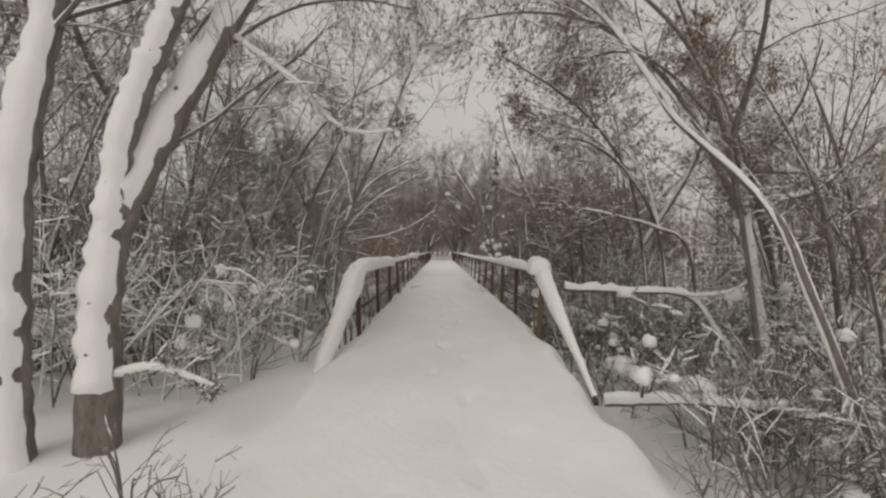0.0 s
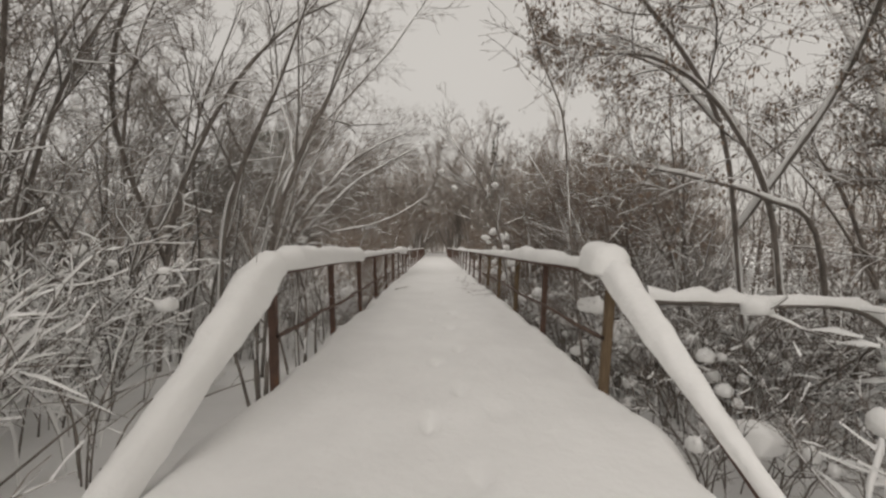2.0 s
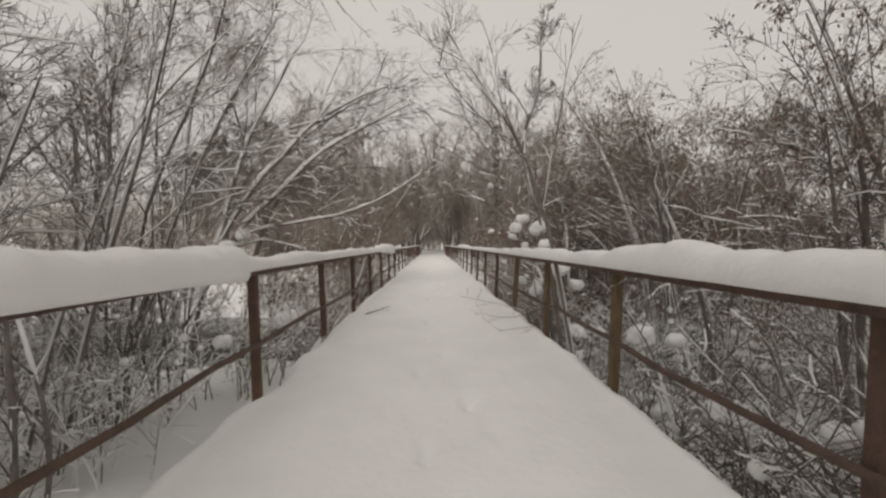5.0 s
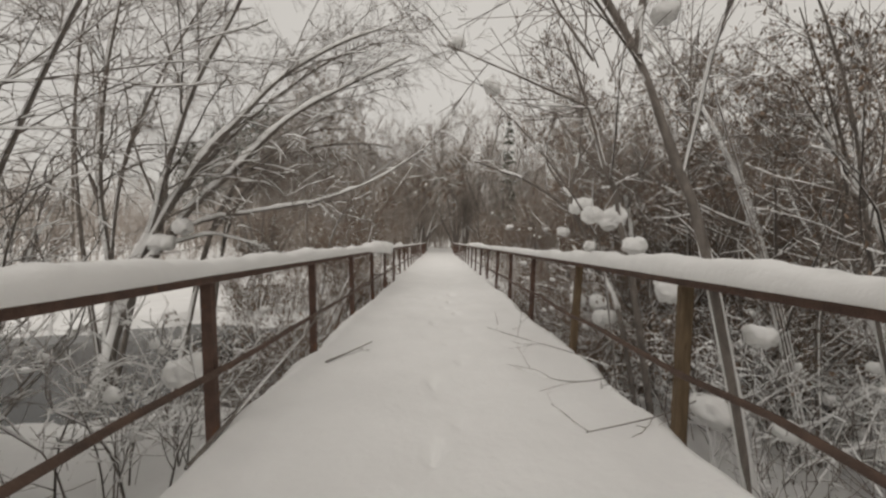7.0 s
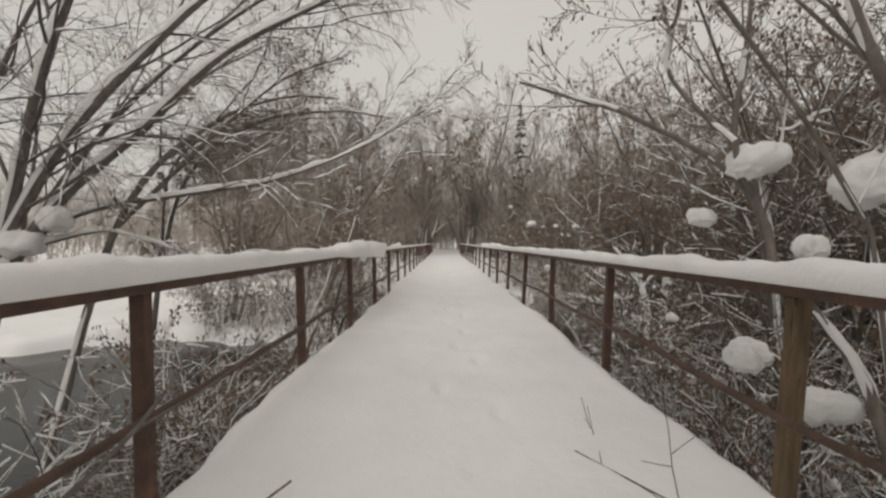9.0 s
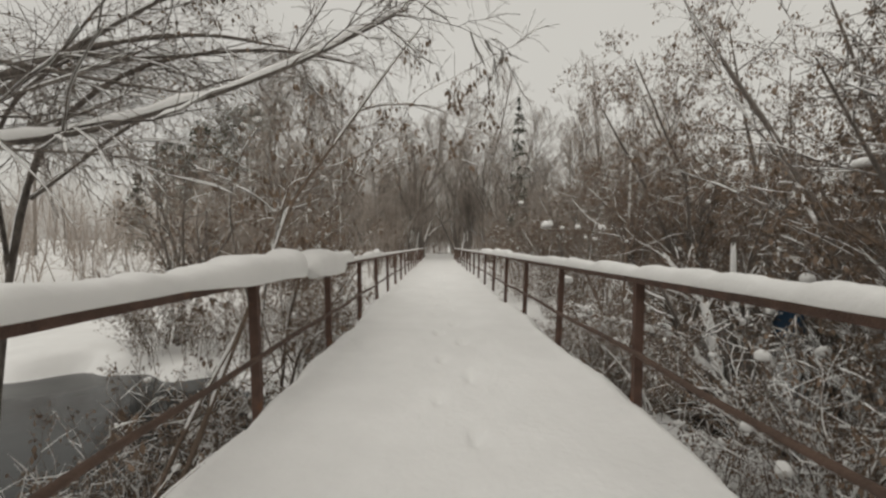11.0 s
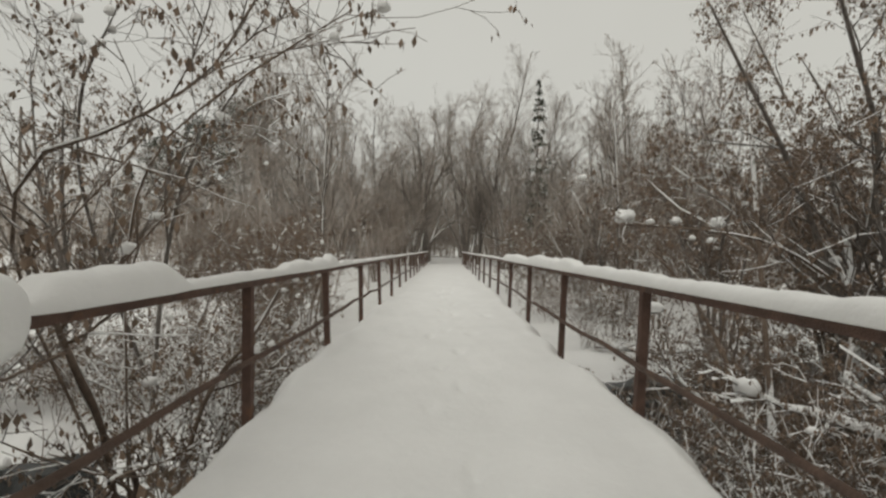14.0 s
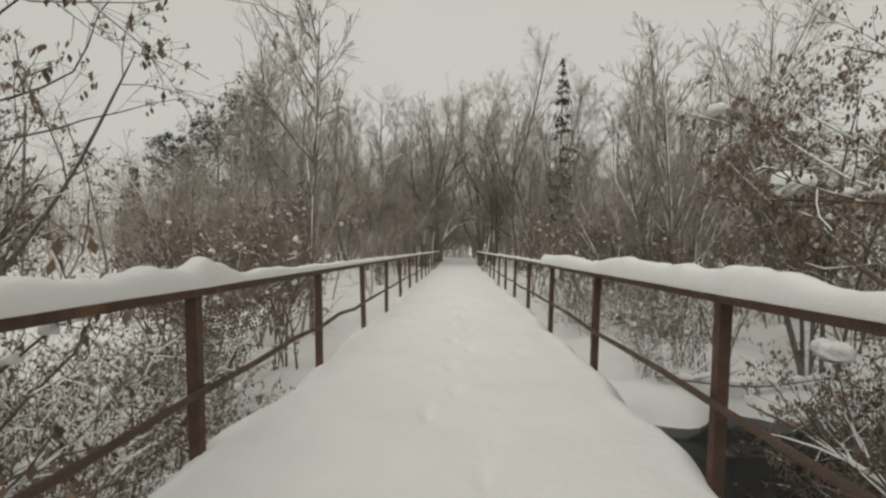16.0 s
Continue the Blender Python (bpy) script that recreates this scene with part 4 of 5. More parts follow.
plant("crooked_tree", "crooked bare trunk growing up through the rail side", "tree", [
    ([(1.95, 14.0, -1.8), (1.80, 14.1, -0.33), (1.56, 14.2, 1.12), (1.41, 14.3, 1.69), (1.23, 14.4, 2.34), (0.97, 14.5, 2.88), (0.64, 14.6, 3.40), (0.2, 14.8, 4.2)], 0.036, 0.013),
    ([(1.23, 14.4, 2.34), (1.26, 14.4, 2.71), (1.44, 14.4, 3.26), (1.5, 14.5, 4.2)], 0.03, 0.010)], rng, SPRAY, (BARK, TWIG), snow=(0.025, 0.6), k0=16, stem_name="trunk")
plant("crooked_tree", "branchy small tree with snow clumps leaning over the rail", "tree", [
    ([(2.4, 16.4, -1.8), (2.15, 16.6, 0.1), (2.05, 16.8, 0.6), (1.83, 16.9, 0.93), (1.82, 17.0, 1.24), (1.61, 17.1, 1.59), (1.09, 17.3, 1.97), (0.85, 17.4, 2.08), (0.43, 17.5, 2.25)], 0.034, 0.008),
    ([(1.82, 17.0, 1.24), (1.64, 17.0, 1.70), (1.77, 17.1, 2.26), (1.80, 17.1, 2.9), (1.7, 17.2, 4.0)], 0.022, 0.007),
    ([(1.64, 17.0, 1.70), (1.45, 17.2, 2.05), (1.39, 17.3, 2.35), (1.50, 17.3, 3.0), (1.3, 17.4, 4.0)], 0.018, 0.006),
    ([(2.5, 16.3, -1.8), (2.2, 16.4, 0.5), (2.06, 16.4, 1.12), (1.96, 16.4, 1.69), (1.83, 16.4, 1.97), (1.70, 16.5, 2.6), (1.4, 16.6, 3.6)], 0.045, 0.012),
    ([(2.1, 16.3, -1.6), (1.8, 16.3, 0.8), (1.65, 16.3, 1.3), (1.1, 16.3, 2.1), (0.5, 16.3, 2.75), (-0.2, 16.3, 3.6)], 0.013, 0.006)], rng,
    [dict(SPRAY[0], per=6), dict(SPRAY[1], per=6), dict(SPRAY[2], per=4)], (BARK, TWIG), leaves=(1, 0.04, 1.2, 1), snow=(0.014, 0.45), k0=26, stem_name="trunk")
plant("sapling", "thin sapling rising in front of the rail", "sapling", [
    ([(1.8, 9.0, -1.4), (1.62, 9.05, 0.3), (1.5, 9.05, 1.6), (1.42, 9.0, 2.6), (1.15, 9.0, 3.3), (0.95, 9.0, 4.0)], 0.018, 0.006),
    ([(1.42, 9.0, 2.6), (1.5, 9.1, 3.0), (1.75, 9.2, 3.7)], 0.010, 0.005)], rng, [dict(SPRAY[0], per=7), dict(SPRAY[1], per=4)], (BARK, TWIG), leaves=(1, 0.04, 1.2, 1), snow=(0.012, 0.5), k0=14)
plant("seed_tree", "leaning tree with hanging seed keys pushing over the rail", "tree", [
    ([(-2.9, 21.0, -2.4), (-2.36, 21.4, -0.57), (-2.05, 21.5, 0.33), (-1.78, 21.6, 1.06), (-1.63, 21.7, 1.56), (-1.33, 21.8, 2.05), (-0.96, 21.9, 2.62), (-0.66, 22.0, 3.1), (-0.28, 22.2, 3.7)], 0.029, 0.009),
    ([(-0.96, 21.9, 2.62), (-0.7, 22.0, 2.72), (-0.3, 22.1, 2.75), (0.1, 22.2, 2.68)], 0.012, 0.004),
    ([(-3.1, 21.0, -2.2), (-2.6, 21.6, -0.6), (-2.3, 22.1, 0.3), (-2.2, 22.6, 1.3), (-2.0, 23.1, 2.3)], 0.026, 0.007)], rng,
    [dict(per=8, lo=0.35, angle=48, length=1.2, absolute=True, up=-0.02, wiggle=0.16, k=7, thin=0.3), dict(per=6, lo=0.1, angle=48, length=0.5, absolute=True, up=-0.10, wiggle=0.16, k=4, thin=0.55)], (BARK_BROWN, TWIG),
    leaves=(1, 0.075, 1.9, 5), snow=(0.014, 0.5), k0=26, stem_name="trunk")
plant("leaning_tree", "bare tree with fine drooping twigs over the rail", "tree", [
    ([(-5.2, 19.6, -2.0), (-4.9, 20.6, 1.5), (-4.4, 22.0, 3.2), (-3.6, 23.4, 4.2), (-2.7, 24.6, 4.6)], 0.06, 0.012),
    ([(-4.9, 20.5, 1.3), (-4.0, 21.6, 3.0), (-3.2, 22.4, 4.2), (-2.2, 23.2, 5.0)], 0.04, 0.010)], rng, CANOPY, (BARK, TWIG), leaves=(1, 0.06, 1.4, 1), snow=(0.012, 0.35), k0=24, stem_name="trunk")
plant("river_tree", "forked tree with thick white limbs over the water", "tree", [
    ([(6.8, 24.9, -2.8), (6.08, 25.0, -2.2), (5.08, 25.0, -1.31), (4.55, 25.2, -0.77), (4.07, 25.3, -0.53), (3.2, 25.6, -0.3)], 0.15, 0.03),
    ([(5.2, 25.0, -1.4), (5.15, 25.2, -0.38), (5.04, 25.4, 0.1), (4.6, 25.9, 1.0)], 0.09, 0.03),
    ([(6.3, 24.9, -2.3), (5.92, 25.0, -1.69), (5.69, 25.0, -0.79), (5.66, 25.2, -0.1), (5.9, 25.6, 1.2)], 0.11, 0.03)], rng, LEAFY, (BARK, TWIG), leaves=(2, 0.06, 1.0, 2), snow=(0.05, 0.88), k0=26, stem_name="trunk", blobs=(14, 0.08))
plant("leafy_tree", "brown-leaved shrub tree crowding against the rail", "tree", [
    ([(-3.2, 26.4, -2.2), (-2.7, 26.3, -0.6), (-2.1, 26.2, 0.2), (-1.75, 26.0, 0.7)], 0.03, 0.01),
    ([(-3.4, 26.0, -2.2), (-3.0, 25.3, -0.6), (-2.5, 24.4, 0.4), (-2.0, 23.6, 1.2)], 0.035, 0.01),
    ([(-3.4, 26.1, -1.8), (-3.6, 25.2, 0.6), (-2.84, 24.4, 1.6), (-2.07, 24.3, 1.92), (-1.56, 24.3, 2.25), (-1.32, 24.3, 2.6), (-1.1, 24.4, 3.1)], 0.014, 0.006),
    ([(-3.4, 26.1, -1.8), (-3.3, 25.9, 0.9), (-2.9, 25.7, 2.0), (-2.2, 25.6, 2.6), (-1.5, 25.5, 3.0), (-0.9, 25.4, 3.3)], 0.016, 0.006),
    ([(-3.3, 26.1, -2.2), (-2.8, 25.4, -1.0), (-2.3, 24.6, -0.5), (-1.9, 24.0, -0.2)], 0.03, 0.01)], rng,
    [dict(LEAFY[0], per=8), dict(LEAFY[1], per=5), dict(LEAFY[2], per=3)], (BARK_BROWN, TWIG), leaves=(1, 0.07, 1.9, 2), snow=(0.012, 0.5), k0=14, blobs=(16, 0.05), side_snow=0.4)
plant("leafy_tree", "brown-leaved shrub drooping over the dark water", "tree", [
    ([(4.0, 26.8, -2.2), (3.9, 27.2, -0.6), (3.6, 27.8, 0.6), (3.2, 28.4, 1.3)], 0.04, 0.012),
    ([(4.2, 26.8, -2.2), (4.6, 27.6, 0.2), (5.2, 28.6, 2.2), (5.6, 29.4, 4.4)], 0.05, 0.012),
    ([(4.2, 27.0, -2.2), (4.0, 27.9, -1.2), (3.7, 28.8, -0.8), (3.5, 29.6, -0.7)], 0.035, 0.01),
    ([(4.6, 26.8, -2.2), (5.4, 27.2, -0.6), (6.2, 28.0, 0.6), (6.6, 29.0, 1.6)], 0.04, 0.012),
    ([(6.2, 28.0, 0.6), (5.0, 28.0, 1.3), (3.6, 28.0, 1.52), (2.5, 28.0, 1.56)], 0.026, 0.010)], rng,
    [dict(LEAFY[0], per=8), dict(LEAFY[1], per=5), dict(LEAFY[2], per=4)], (BARK_BROWN, TWIG), leaves=(2, 0.06, 1.2, 2), snow=(0.016, 0.5), k0=14, blobs=(12, 0.06))
for n in range(2):
    tree = plant("leafy_tree", "crooked tree full of brown leaves and snow", "tree", fan_stems(rng, 5, 7.0, 0.35, 0.07), rng, [dict(LEAFY[0], per=9), dict(LEAFY[1], per=7), dict(LEAFY[2], per=4)], (BARK, TWIG),
                 leaves=(3, 0.075, 1.0, 2), snow=(0.02, 0.4), k0=12, blobs=(14, 0.07), group="brown-leaved trees by the river", stem_name="trunk")
    stand(tree, [(8.8, 35.0), (12.5, 27.0), (8.5, 22.5), (7.8, 30.0), (11.0, 23.5)] if n else [(9.6, 27.4), (14.5, 38.0), (-8.5, 30.5), (7.4, 27.6), (10.5, 31.5)], rng, 0.85, 1.1)
KEY_HUNG = [dict(per=10, lo=0.25, angle=46, length=1.7, absolute=True, up=0.02, wiggle=0.14, k=7, thin=0.42), dict(per=7, lo=0.15, angle=46, length=0.85, absolute=True, up=-0.06, wiggle=0.15, k=5, thin=0.5, least=0.0035),
            dict(per=4, lo=0.2, angle=45, length=0.42, absolute=True, up=-0.10, wiggle=0.15, k=3, thin=0.6, least=0.003)]
for label, stems in (
        ("dark-twigged tree hung with brown seed keys beside the rail", [
            ([(6.3, 23.2, -2.2), (6.0, 23.4, 0.6), (5.3, 23.7, 2.6), (4.5, 24.0, 4.2), (3.8, 24.2, 5.6)], 0.06, 0.012),
            ([(6.2, 23.4, 0.2), (6.1, 24.4, 2.2), (5.6, 25.2, 4.0), (5.0, 25.6, 5.6)], 0.045, 0.010),
            ([(6.4, 23.2, -1.0), (6.9, 23.6, 1.8), (7.0, 24.2, 4.0), (6.6, 24.6, 6.2)], 0.05, 0.010),
            ([(6.0, 23.4, 0.8), (5.2, 24.2, 1.9), (4.3, 25.0, 2.6)], 0.026, 0.008)]),
        ("spreading tree full of withered seed keys over the water", [
            ([(7.0, 28.6, -2.3), (6.5, 28.6, 0.6), (5.6, 28.4, 2.6), (4.7, 28.2, 4.0), (3.9, 28.0, 5.2)], 0.06, 0.012),
            ([(6.7, 28.6, 0.0), (6.2, 27.6, 2.4), (5.2, 27.0, 4.0), (4.4, 26.7, 5.4)], 0.045, 0.010),
            ([(7.0, 28.6, -1.0), (7.4, 29.4, 2.0), (7.0, 30.2, 4.4), (6.4, 30.6, 6.4)], 0.05, 0.010),
            ([(6.5, 28.6, 0.4), (5.4, 29.4, 1.9), (4.6, 30.2, 3.0)], 0.028, 0.008)]),
        ("tall tree with many hanging seed keys on the bank", [
            ([(10.4, 30.0, -2.0), (10.1, 30.0, 2.0), (9.4, 29.9, 5.0), (8.8, 29.8, 7.8)], 0.09, 0.014),
            ([(10.3, 30.0, 0.6), (11.2, 30.4, 3.6), (11.4, 30.6, 7.0)], 0.06, 0.012),
            ([(10.2, 30.0, 1.4), (9.0, 30.6, 3.4), (8.0, 31.0, 5.6)], 0.05, 0.012)])):
    plant("key_tree", label, "tree", stems, rng, KEY_HUNG, (BARK, TWIG), leaves=(2 if "full" in label else 1, 0.062, 1.9, 3), snow=(0.016, 0.5), k0=18, stem_name="trunk", group="key-hung trees beside the water", side_snow=0.5)
plant("key_tree", "low boughs hung with dark seed keys beside the rail", "tree", [
    ([(-5.0, 28.6, -2.2), (-4.6, 28.3, 0.4), (-4.0, 27.8, 1.9), (-3.3, 27.3, 2.7), (-2.6, 26.9, 3.3)], 0.04, 0.008),
    ([(-4.3, 28.0, 1.2), (-3.8, 27.2, 1.9), (-3.2, 26.6, 2.3), (-2.4, 26.4, 2.5)], 0.02, 0.006),
    ([(-5.0, 28.5, -1.0), (-5.2, 27.6, 1.6), (-4.7, 26.9, 3.0), (-3.9, 26.5, 4.0)], 0.03, 0.008)], rng, [dict(KEY_HUNG[0], per=8), dict(KEY_HUNG[1], per=4), dict(KEY_HUNG[2], per=3)], (BARK, TWIG), leaves=(1, 0.075, 1.9, 4), blobs=(12, 0.06), snow=(0.016, 0.5), k0=18, stem_name="trunk", group="key-hung trees beside the water", side_snow=0.4)
plant("weeping_tree", "dark drooping limbs with fine hanging twigs beside the rail", "tree", [
    ([(-6.6, 23.4, -2.3), (-6.2, 23.3, 0.6), (-5.4, 23.0, 2.5), (-4.0, 22.8, 3.45), (-2.4, 22.9, 3.75), (-1.2, 23.2, 3.7)], 0.055, 0.008),
    ([(-5.8, 23.2, 1.8), (-5.0, 24.2, 3.2), (-3.9, 24.8, 4.1), (-2.5, 25.1, 4.3)], 0.035, 0.008),
    ([(-6.2, 23.3, 0.8), (-5.4, 22.4, 2.4), (-4.2, 21.9, 3.1), (-3.2, 21.8, 3.2)], 0.03, 0.008)], rng, HANGING, (BARK, TWIG), snow=(0.012, 0.4), k0=22, stem_name="trunk", side_snow=0.3)
plant("weeping_tree", "drooping tree trailing fine seed-hung twigs over the path", "tree", [
    ([(4.9, 7.4, -2.0), (4.4, 7.3, 1.6), (3.7, 7.1, 3.8), (2.6, 6.9, 4.9), (1.3, 6.7, 5.3), (0.1, 6.5, 5.2)], 0.042, 0.012),
    ([(4.4, 7.3, 1.8), (3.9, 8.2, 4.0), (2.9, 8.9, 5.5), (1.6, 9.3, 6.0), (0.4, 9.4, 5.9)], 0.05, 0.012),
    ([(4.1, 7.2, 2.8), (3.9, 6.3, 4.0), (3.2, 5.4, 4.6), (2.3, 4.9, 4.7)], 0.04, 0.010),
    ([(3.9, 7.2, 3.2), (3.5, 7.8, 4.2), (2.9, 8.0, 4.6), (2.2, 8.1, 4.5)], 0.03, 0.010)], rng, HANGING, (BARK, TWIG), leaves=(1, 0.045, 1.9, 3), snow=(0.012, 0.4), k0=22, stem_name="trunk", side_snow=0.35, group="drooping trees over the approach")
plant("weeping_tree", "drooping bare tree with hanging twigs above the approach", "tree", [
    ([(-4.7, 7.2, -0.6), (-4.4, 7.1, 2.0), (-3.7, 6.9, 4.0), (-2.6, 6.7, 5.0), (-1.3, 6.6, 5.3), (-0.3, 6.7, 5.1)], 0.06, 0.012),
    ([(-4.4, 7.1, 2.2), (-4.1, 8.0, 4.2), (-3.1, 8.7, 5.6), (-1.8, 9.1, 6.1), (-0.6, 9.3, 6.0)], 0.045, 0.012),
    ([(-4.3, 7.0, 2.4), (-4.6, 6.2, 3.9), (-4.3, 5.7, 4.8), (-3.5, 5.5, 5.1)], 0.04, 0.010)], rng, HANGING, (BARK, TWIG), leaves=(1, 0.045, 1.9, 2), snow=(0.012, 0.4), k0=22, stem_name="trunk", side_snow=0.35, group="drooping trees over the approach")


# --- crowns that stand over the thicket at the far end ---
BROOM = [dict(per=26, lo=0.25, angle=38, spread=12, length=0.30, up=0.06, wiggle=0.12, k=7, thin=0.36, least=0.009, most=4.2), dict(per=9, lo=0.15, angle=36, length=0.45, up=0.04, wiggle=0.14, k=4, thin=0.5, least=0.006),
         dict(per=8, lo=0.1, angle=36, length=0.55, up=0.03, wiggle=0.15, k=3, thin=0.6, least=0.0045)]
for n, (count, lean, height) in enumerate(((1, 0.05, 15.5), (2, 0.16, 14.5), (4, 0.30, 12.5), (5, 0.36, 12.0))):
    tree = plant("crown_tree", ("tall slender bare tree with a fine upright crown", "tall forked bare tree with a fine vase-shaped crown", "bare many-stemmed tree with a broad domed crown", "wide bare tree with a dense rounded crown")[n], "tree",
                 fan_stems(rng, count, height, lean, 0.13, bend=0.35), rng, BROOM, (BARK, TWIG_HAZED), snow=(0.012, 0.35), snow_levels=2, group="bare crowns over the far thicket", sides0=6, stem_name="trunk", side_snow=0.3)
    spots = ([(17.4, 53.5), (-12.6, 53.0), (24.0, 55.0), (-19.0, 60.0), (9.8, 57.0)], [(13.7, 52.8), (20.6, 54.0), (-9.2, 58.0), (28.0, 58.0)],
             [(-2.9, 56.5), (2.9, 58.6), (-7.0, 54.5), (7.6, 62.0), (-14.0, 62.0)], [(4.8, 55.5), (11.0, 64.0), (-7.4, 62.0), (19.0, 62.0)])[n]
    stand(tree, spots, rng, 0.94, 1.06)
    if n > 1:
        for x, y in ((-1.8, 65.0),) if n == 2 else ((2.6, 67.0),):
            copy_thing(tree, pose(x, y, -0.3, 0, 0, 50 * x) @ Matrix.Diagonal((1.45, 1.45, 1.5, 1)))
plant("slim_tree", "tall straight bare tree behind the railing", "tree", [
    ([(-5.2, 39, -2.0), (-5.2, 39, 2.0), (-5.1, 39, 6.0), (-5.0, 39, 9.6)], 0.09, 0.015)], rng, [dict(TALL[0], per=34), TALL[1], TALL[2]], (BARK, TWIG_HAZED), snow=(0.02, 0.5), snow_levels=2, stem_name="trunk")
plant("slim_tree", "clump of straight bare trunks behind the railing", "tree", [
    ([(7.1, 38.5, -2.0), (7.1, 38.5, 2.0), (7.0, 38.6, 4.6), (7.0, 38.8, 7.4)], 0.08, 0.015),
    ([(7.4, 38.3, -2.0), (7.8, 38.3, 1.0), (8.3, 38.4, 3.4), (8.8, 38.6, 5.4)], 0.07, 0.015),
    ([(6.9, 38.3, -2.0), (6.2, 38.1, 0.8), (5.7, 38.0, 2.6), (5.4, 38.0, 4.4)], 0.06, 0.015)], rng, TALL, (BARK, TWIG_HAZED), snow=(0.02, 0.6), snow_levels=2, stem_name="trunk")


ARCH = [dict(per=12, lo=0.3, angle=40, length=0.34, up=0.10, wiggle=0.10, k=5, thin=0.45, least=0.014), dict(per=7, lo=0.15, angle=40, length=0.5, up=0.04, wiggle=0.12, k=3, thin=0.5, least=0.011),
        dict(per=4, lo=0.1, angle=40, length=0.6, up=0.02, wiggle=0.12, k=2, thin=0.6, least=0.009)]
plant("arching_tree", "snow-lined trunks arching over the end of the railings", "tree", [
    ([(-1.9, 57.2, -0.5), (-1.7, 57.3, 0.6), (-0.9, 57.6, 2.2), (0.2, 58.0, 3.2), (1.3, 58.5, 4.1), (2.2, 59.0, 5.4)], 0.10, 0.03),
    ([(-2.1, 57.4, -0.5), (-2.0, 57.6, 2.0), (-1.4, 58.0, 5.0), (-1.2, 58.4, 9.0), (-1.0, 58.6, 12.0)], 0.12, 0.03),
    ([(-2.4, 57.3, -0.5), (-3.0, 57.4, 2.2), (-3.6, 57.6, 5.2), (-3.9, 57.8, 9.5)], 0.11, 0.03)], rng, ARCH, (BARK, TWIG_HAZED), snow=(0.025, 0.55), snow_levels=2, stem_name="trunk")
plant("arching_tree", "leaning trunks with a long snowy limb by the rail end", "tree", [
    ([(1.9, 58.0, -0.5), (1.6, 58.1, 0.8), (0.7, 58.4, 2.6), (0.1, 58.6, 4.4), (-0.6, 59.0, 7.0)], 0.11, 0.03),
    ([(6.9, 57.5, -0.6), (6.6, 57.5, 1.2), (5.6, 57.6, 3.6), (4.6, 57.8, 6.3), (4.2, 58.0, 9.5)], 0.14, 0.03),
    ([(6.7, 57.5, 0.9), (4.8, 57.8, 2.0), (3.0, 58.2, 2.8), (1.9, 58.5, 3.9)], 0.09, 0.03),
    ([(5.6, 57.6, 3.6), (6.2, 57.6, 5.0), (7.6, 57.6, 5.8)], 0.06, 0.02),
    ([(2.2, 58.4, -0.5), (2.8, 58.6, 4.0), (2.6, 59.0, 8.0), (2.4, 59.2, 12.5)], 0.12, 0.03)], rng, ARCH, (BARK, TWIG_HAZED), snow=(0.025, 0.55), snow_levels=2, stem_name="trunk")

far_fence = tagged(new("far_fence"), "thin dark metal fence on the distant bank", "fence")
for n in range(7):
    fx, fy = 15.0 + 1.2 * n, 27.6 + 0.35 * n
    bm = bmesh.new()
    box(bm, (fx - 0.03, fy - 0.03, float(ground_height(np.array(fx), np.array(fy))) - 0.2), (fx + 0.03, fy + 0.03, 1.2), 0.006)
    part("post", bm, DARK_STEEL, far_fence)
for z in (0.35, 0.75, 1.18):
    v, f = tubes(np.array([[(15.0, 27.6, z), (18.6, 28.65, z), (22.2, 29.7, z)]]), np.full((1, 3), 0.025), 6)
    link_mesh("rail", v, f, DARK_STEEL, far_fence)


def fallen(points, radius, label, per=5):
    """A fallen trunk under a thick roll of snow."""
    log = plant("fallen_log", label, "log", [(points, radius, radius * 0.5)], rng,
                [dict(per=per, lo=0.1, angle=60, length=0.22, up=0.02, wiggle=0.15, k=5, thin=0.35), dict(per=4, lo=0.2, angle=45, length=0.5, up=0.0, wiggle=0.15, k=3, thin=0.6)],
                (BARK, TWIG), snow=(0.085, 0.86), k0=34, group="fallen snow-laden logs", stem_name="log")
    return log


fallen([(2.0, 8.25, 0.60), (3.07, 8.2, 0.56), (4.08, 8.1, 0.47), (4.62, 7.9, -0.34), (5.30, 7.7, -1.4)], 0.045, "bent broken stem under a thick roll of snow", 7)
fallen([(2.9, 10.0, -0.52), (5.38, 10.0, -0.48), (7.47, 10.0, -0.35), (9.6, 10.0, -0.25)], 0.06, "fallen trunk lying level under a thick roll of snow", 8)
fallen([(2.2, 7.0, -0.9), (3.4, 6.6, -0.75), (5.0, 6.3, -0.9), (6.4, 6.0, -1.1)], 0.06, "fallen trunk half buried in snow below the path", 8)
fallen([(4.6, 34.2, -1.75), (6.5, 33.9, -1.85), (8.6, 34.4, -1.8)], 0.06, "driftwood log lying on the snowy far bank", 8)


# --- a blue sheet snagged in the river tree ---
TARP = material("blue_plastic", (0.035, 0.08, 0.14), (0.06, 0.13, 0.22), scale=3.0, rough=0.45, bump=0.4, bump_scale=9.0)
bm = bmesh.new()
rows = []
for j in range(13):
    line = []
    for i in range(15):
        u, w = i / 14, j / 12
        x = 7.12 + 0.72 * u * (1 - 0.25 * w) + 0.05 * math.sin(5 * w + 3 * u)
        y = 26.0 + 0.07 * math.sin(9 * u + 2 * w) + 0.04 * math.sin(17 * u - 5 * w)
        z = 0.02 - 0.14 * math.sin(math.pi * u) - w * (0.78 + 0.12 * math.sin(6 * u))
        line.append(bm.verts.new((x, y, z)))
    rows.append(line)
for a, b in zip(rows, rows[1:]):
    for i in range(14):
        bm.faces.new((a[i], a[i + 1], b[i + 1], b[i]))
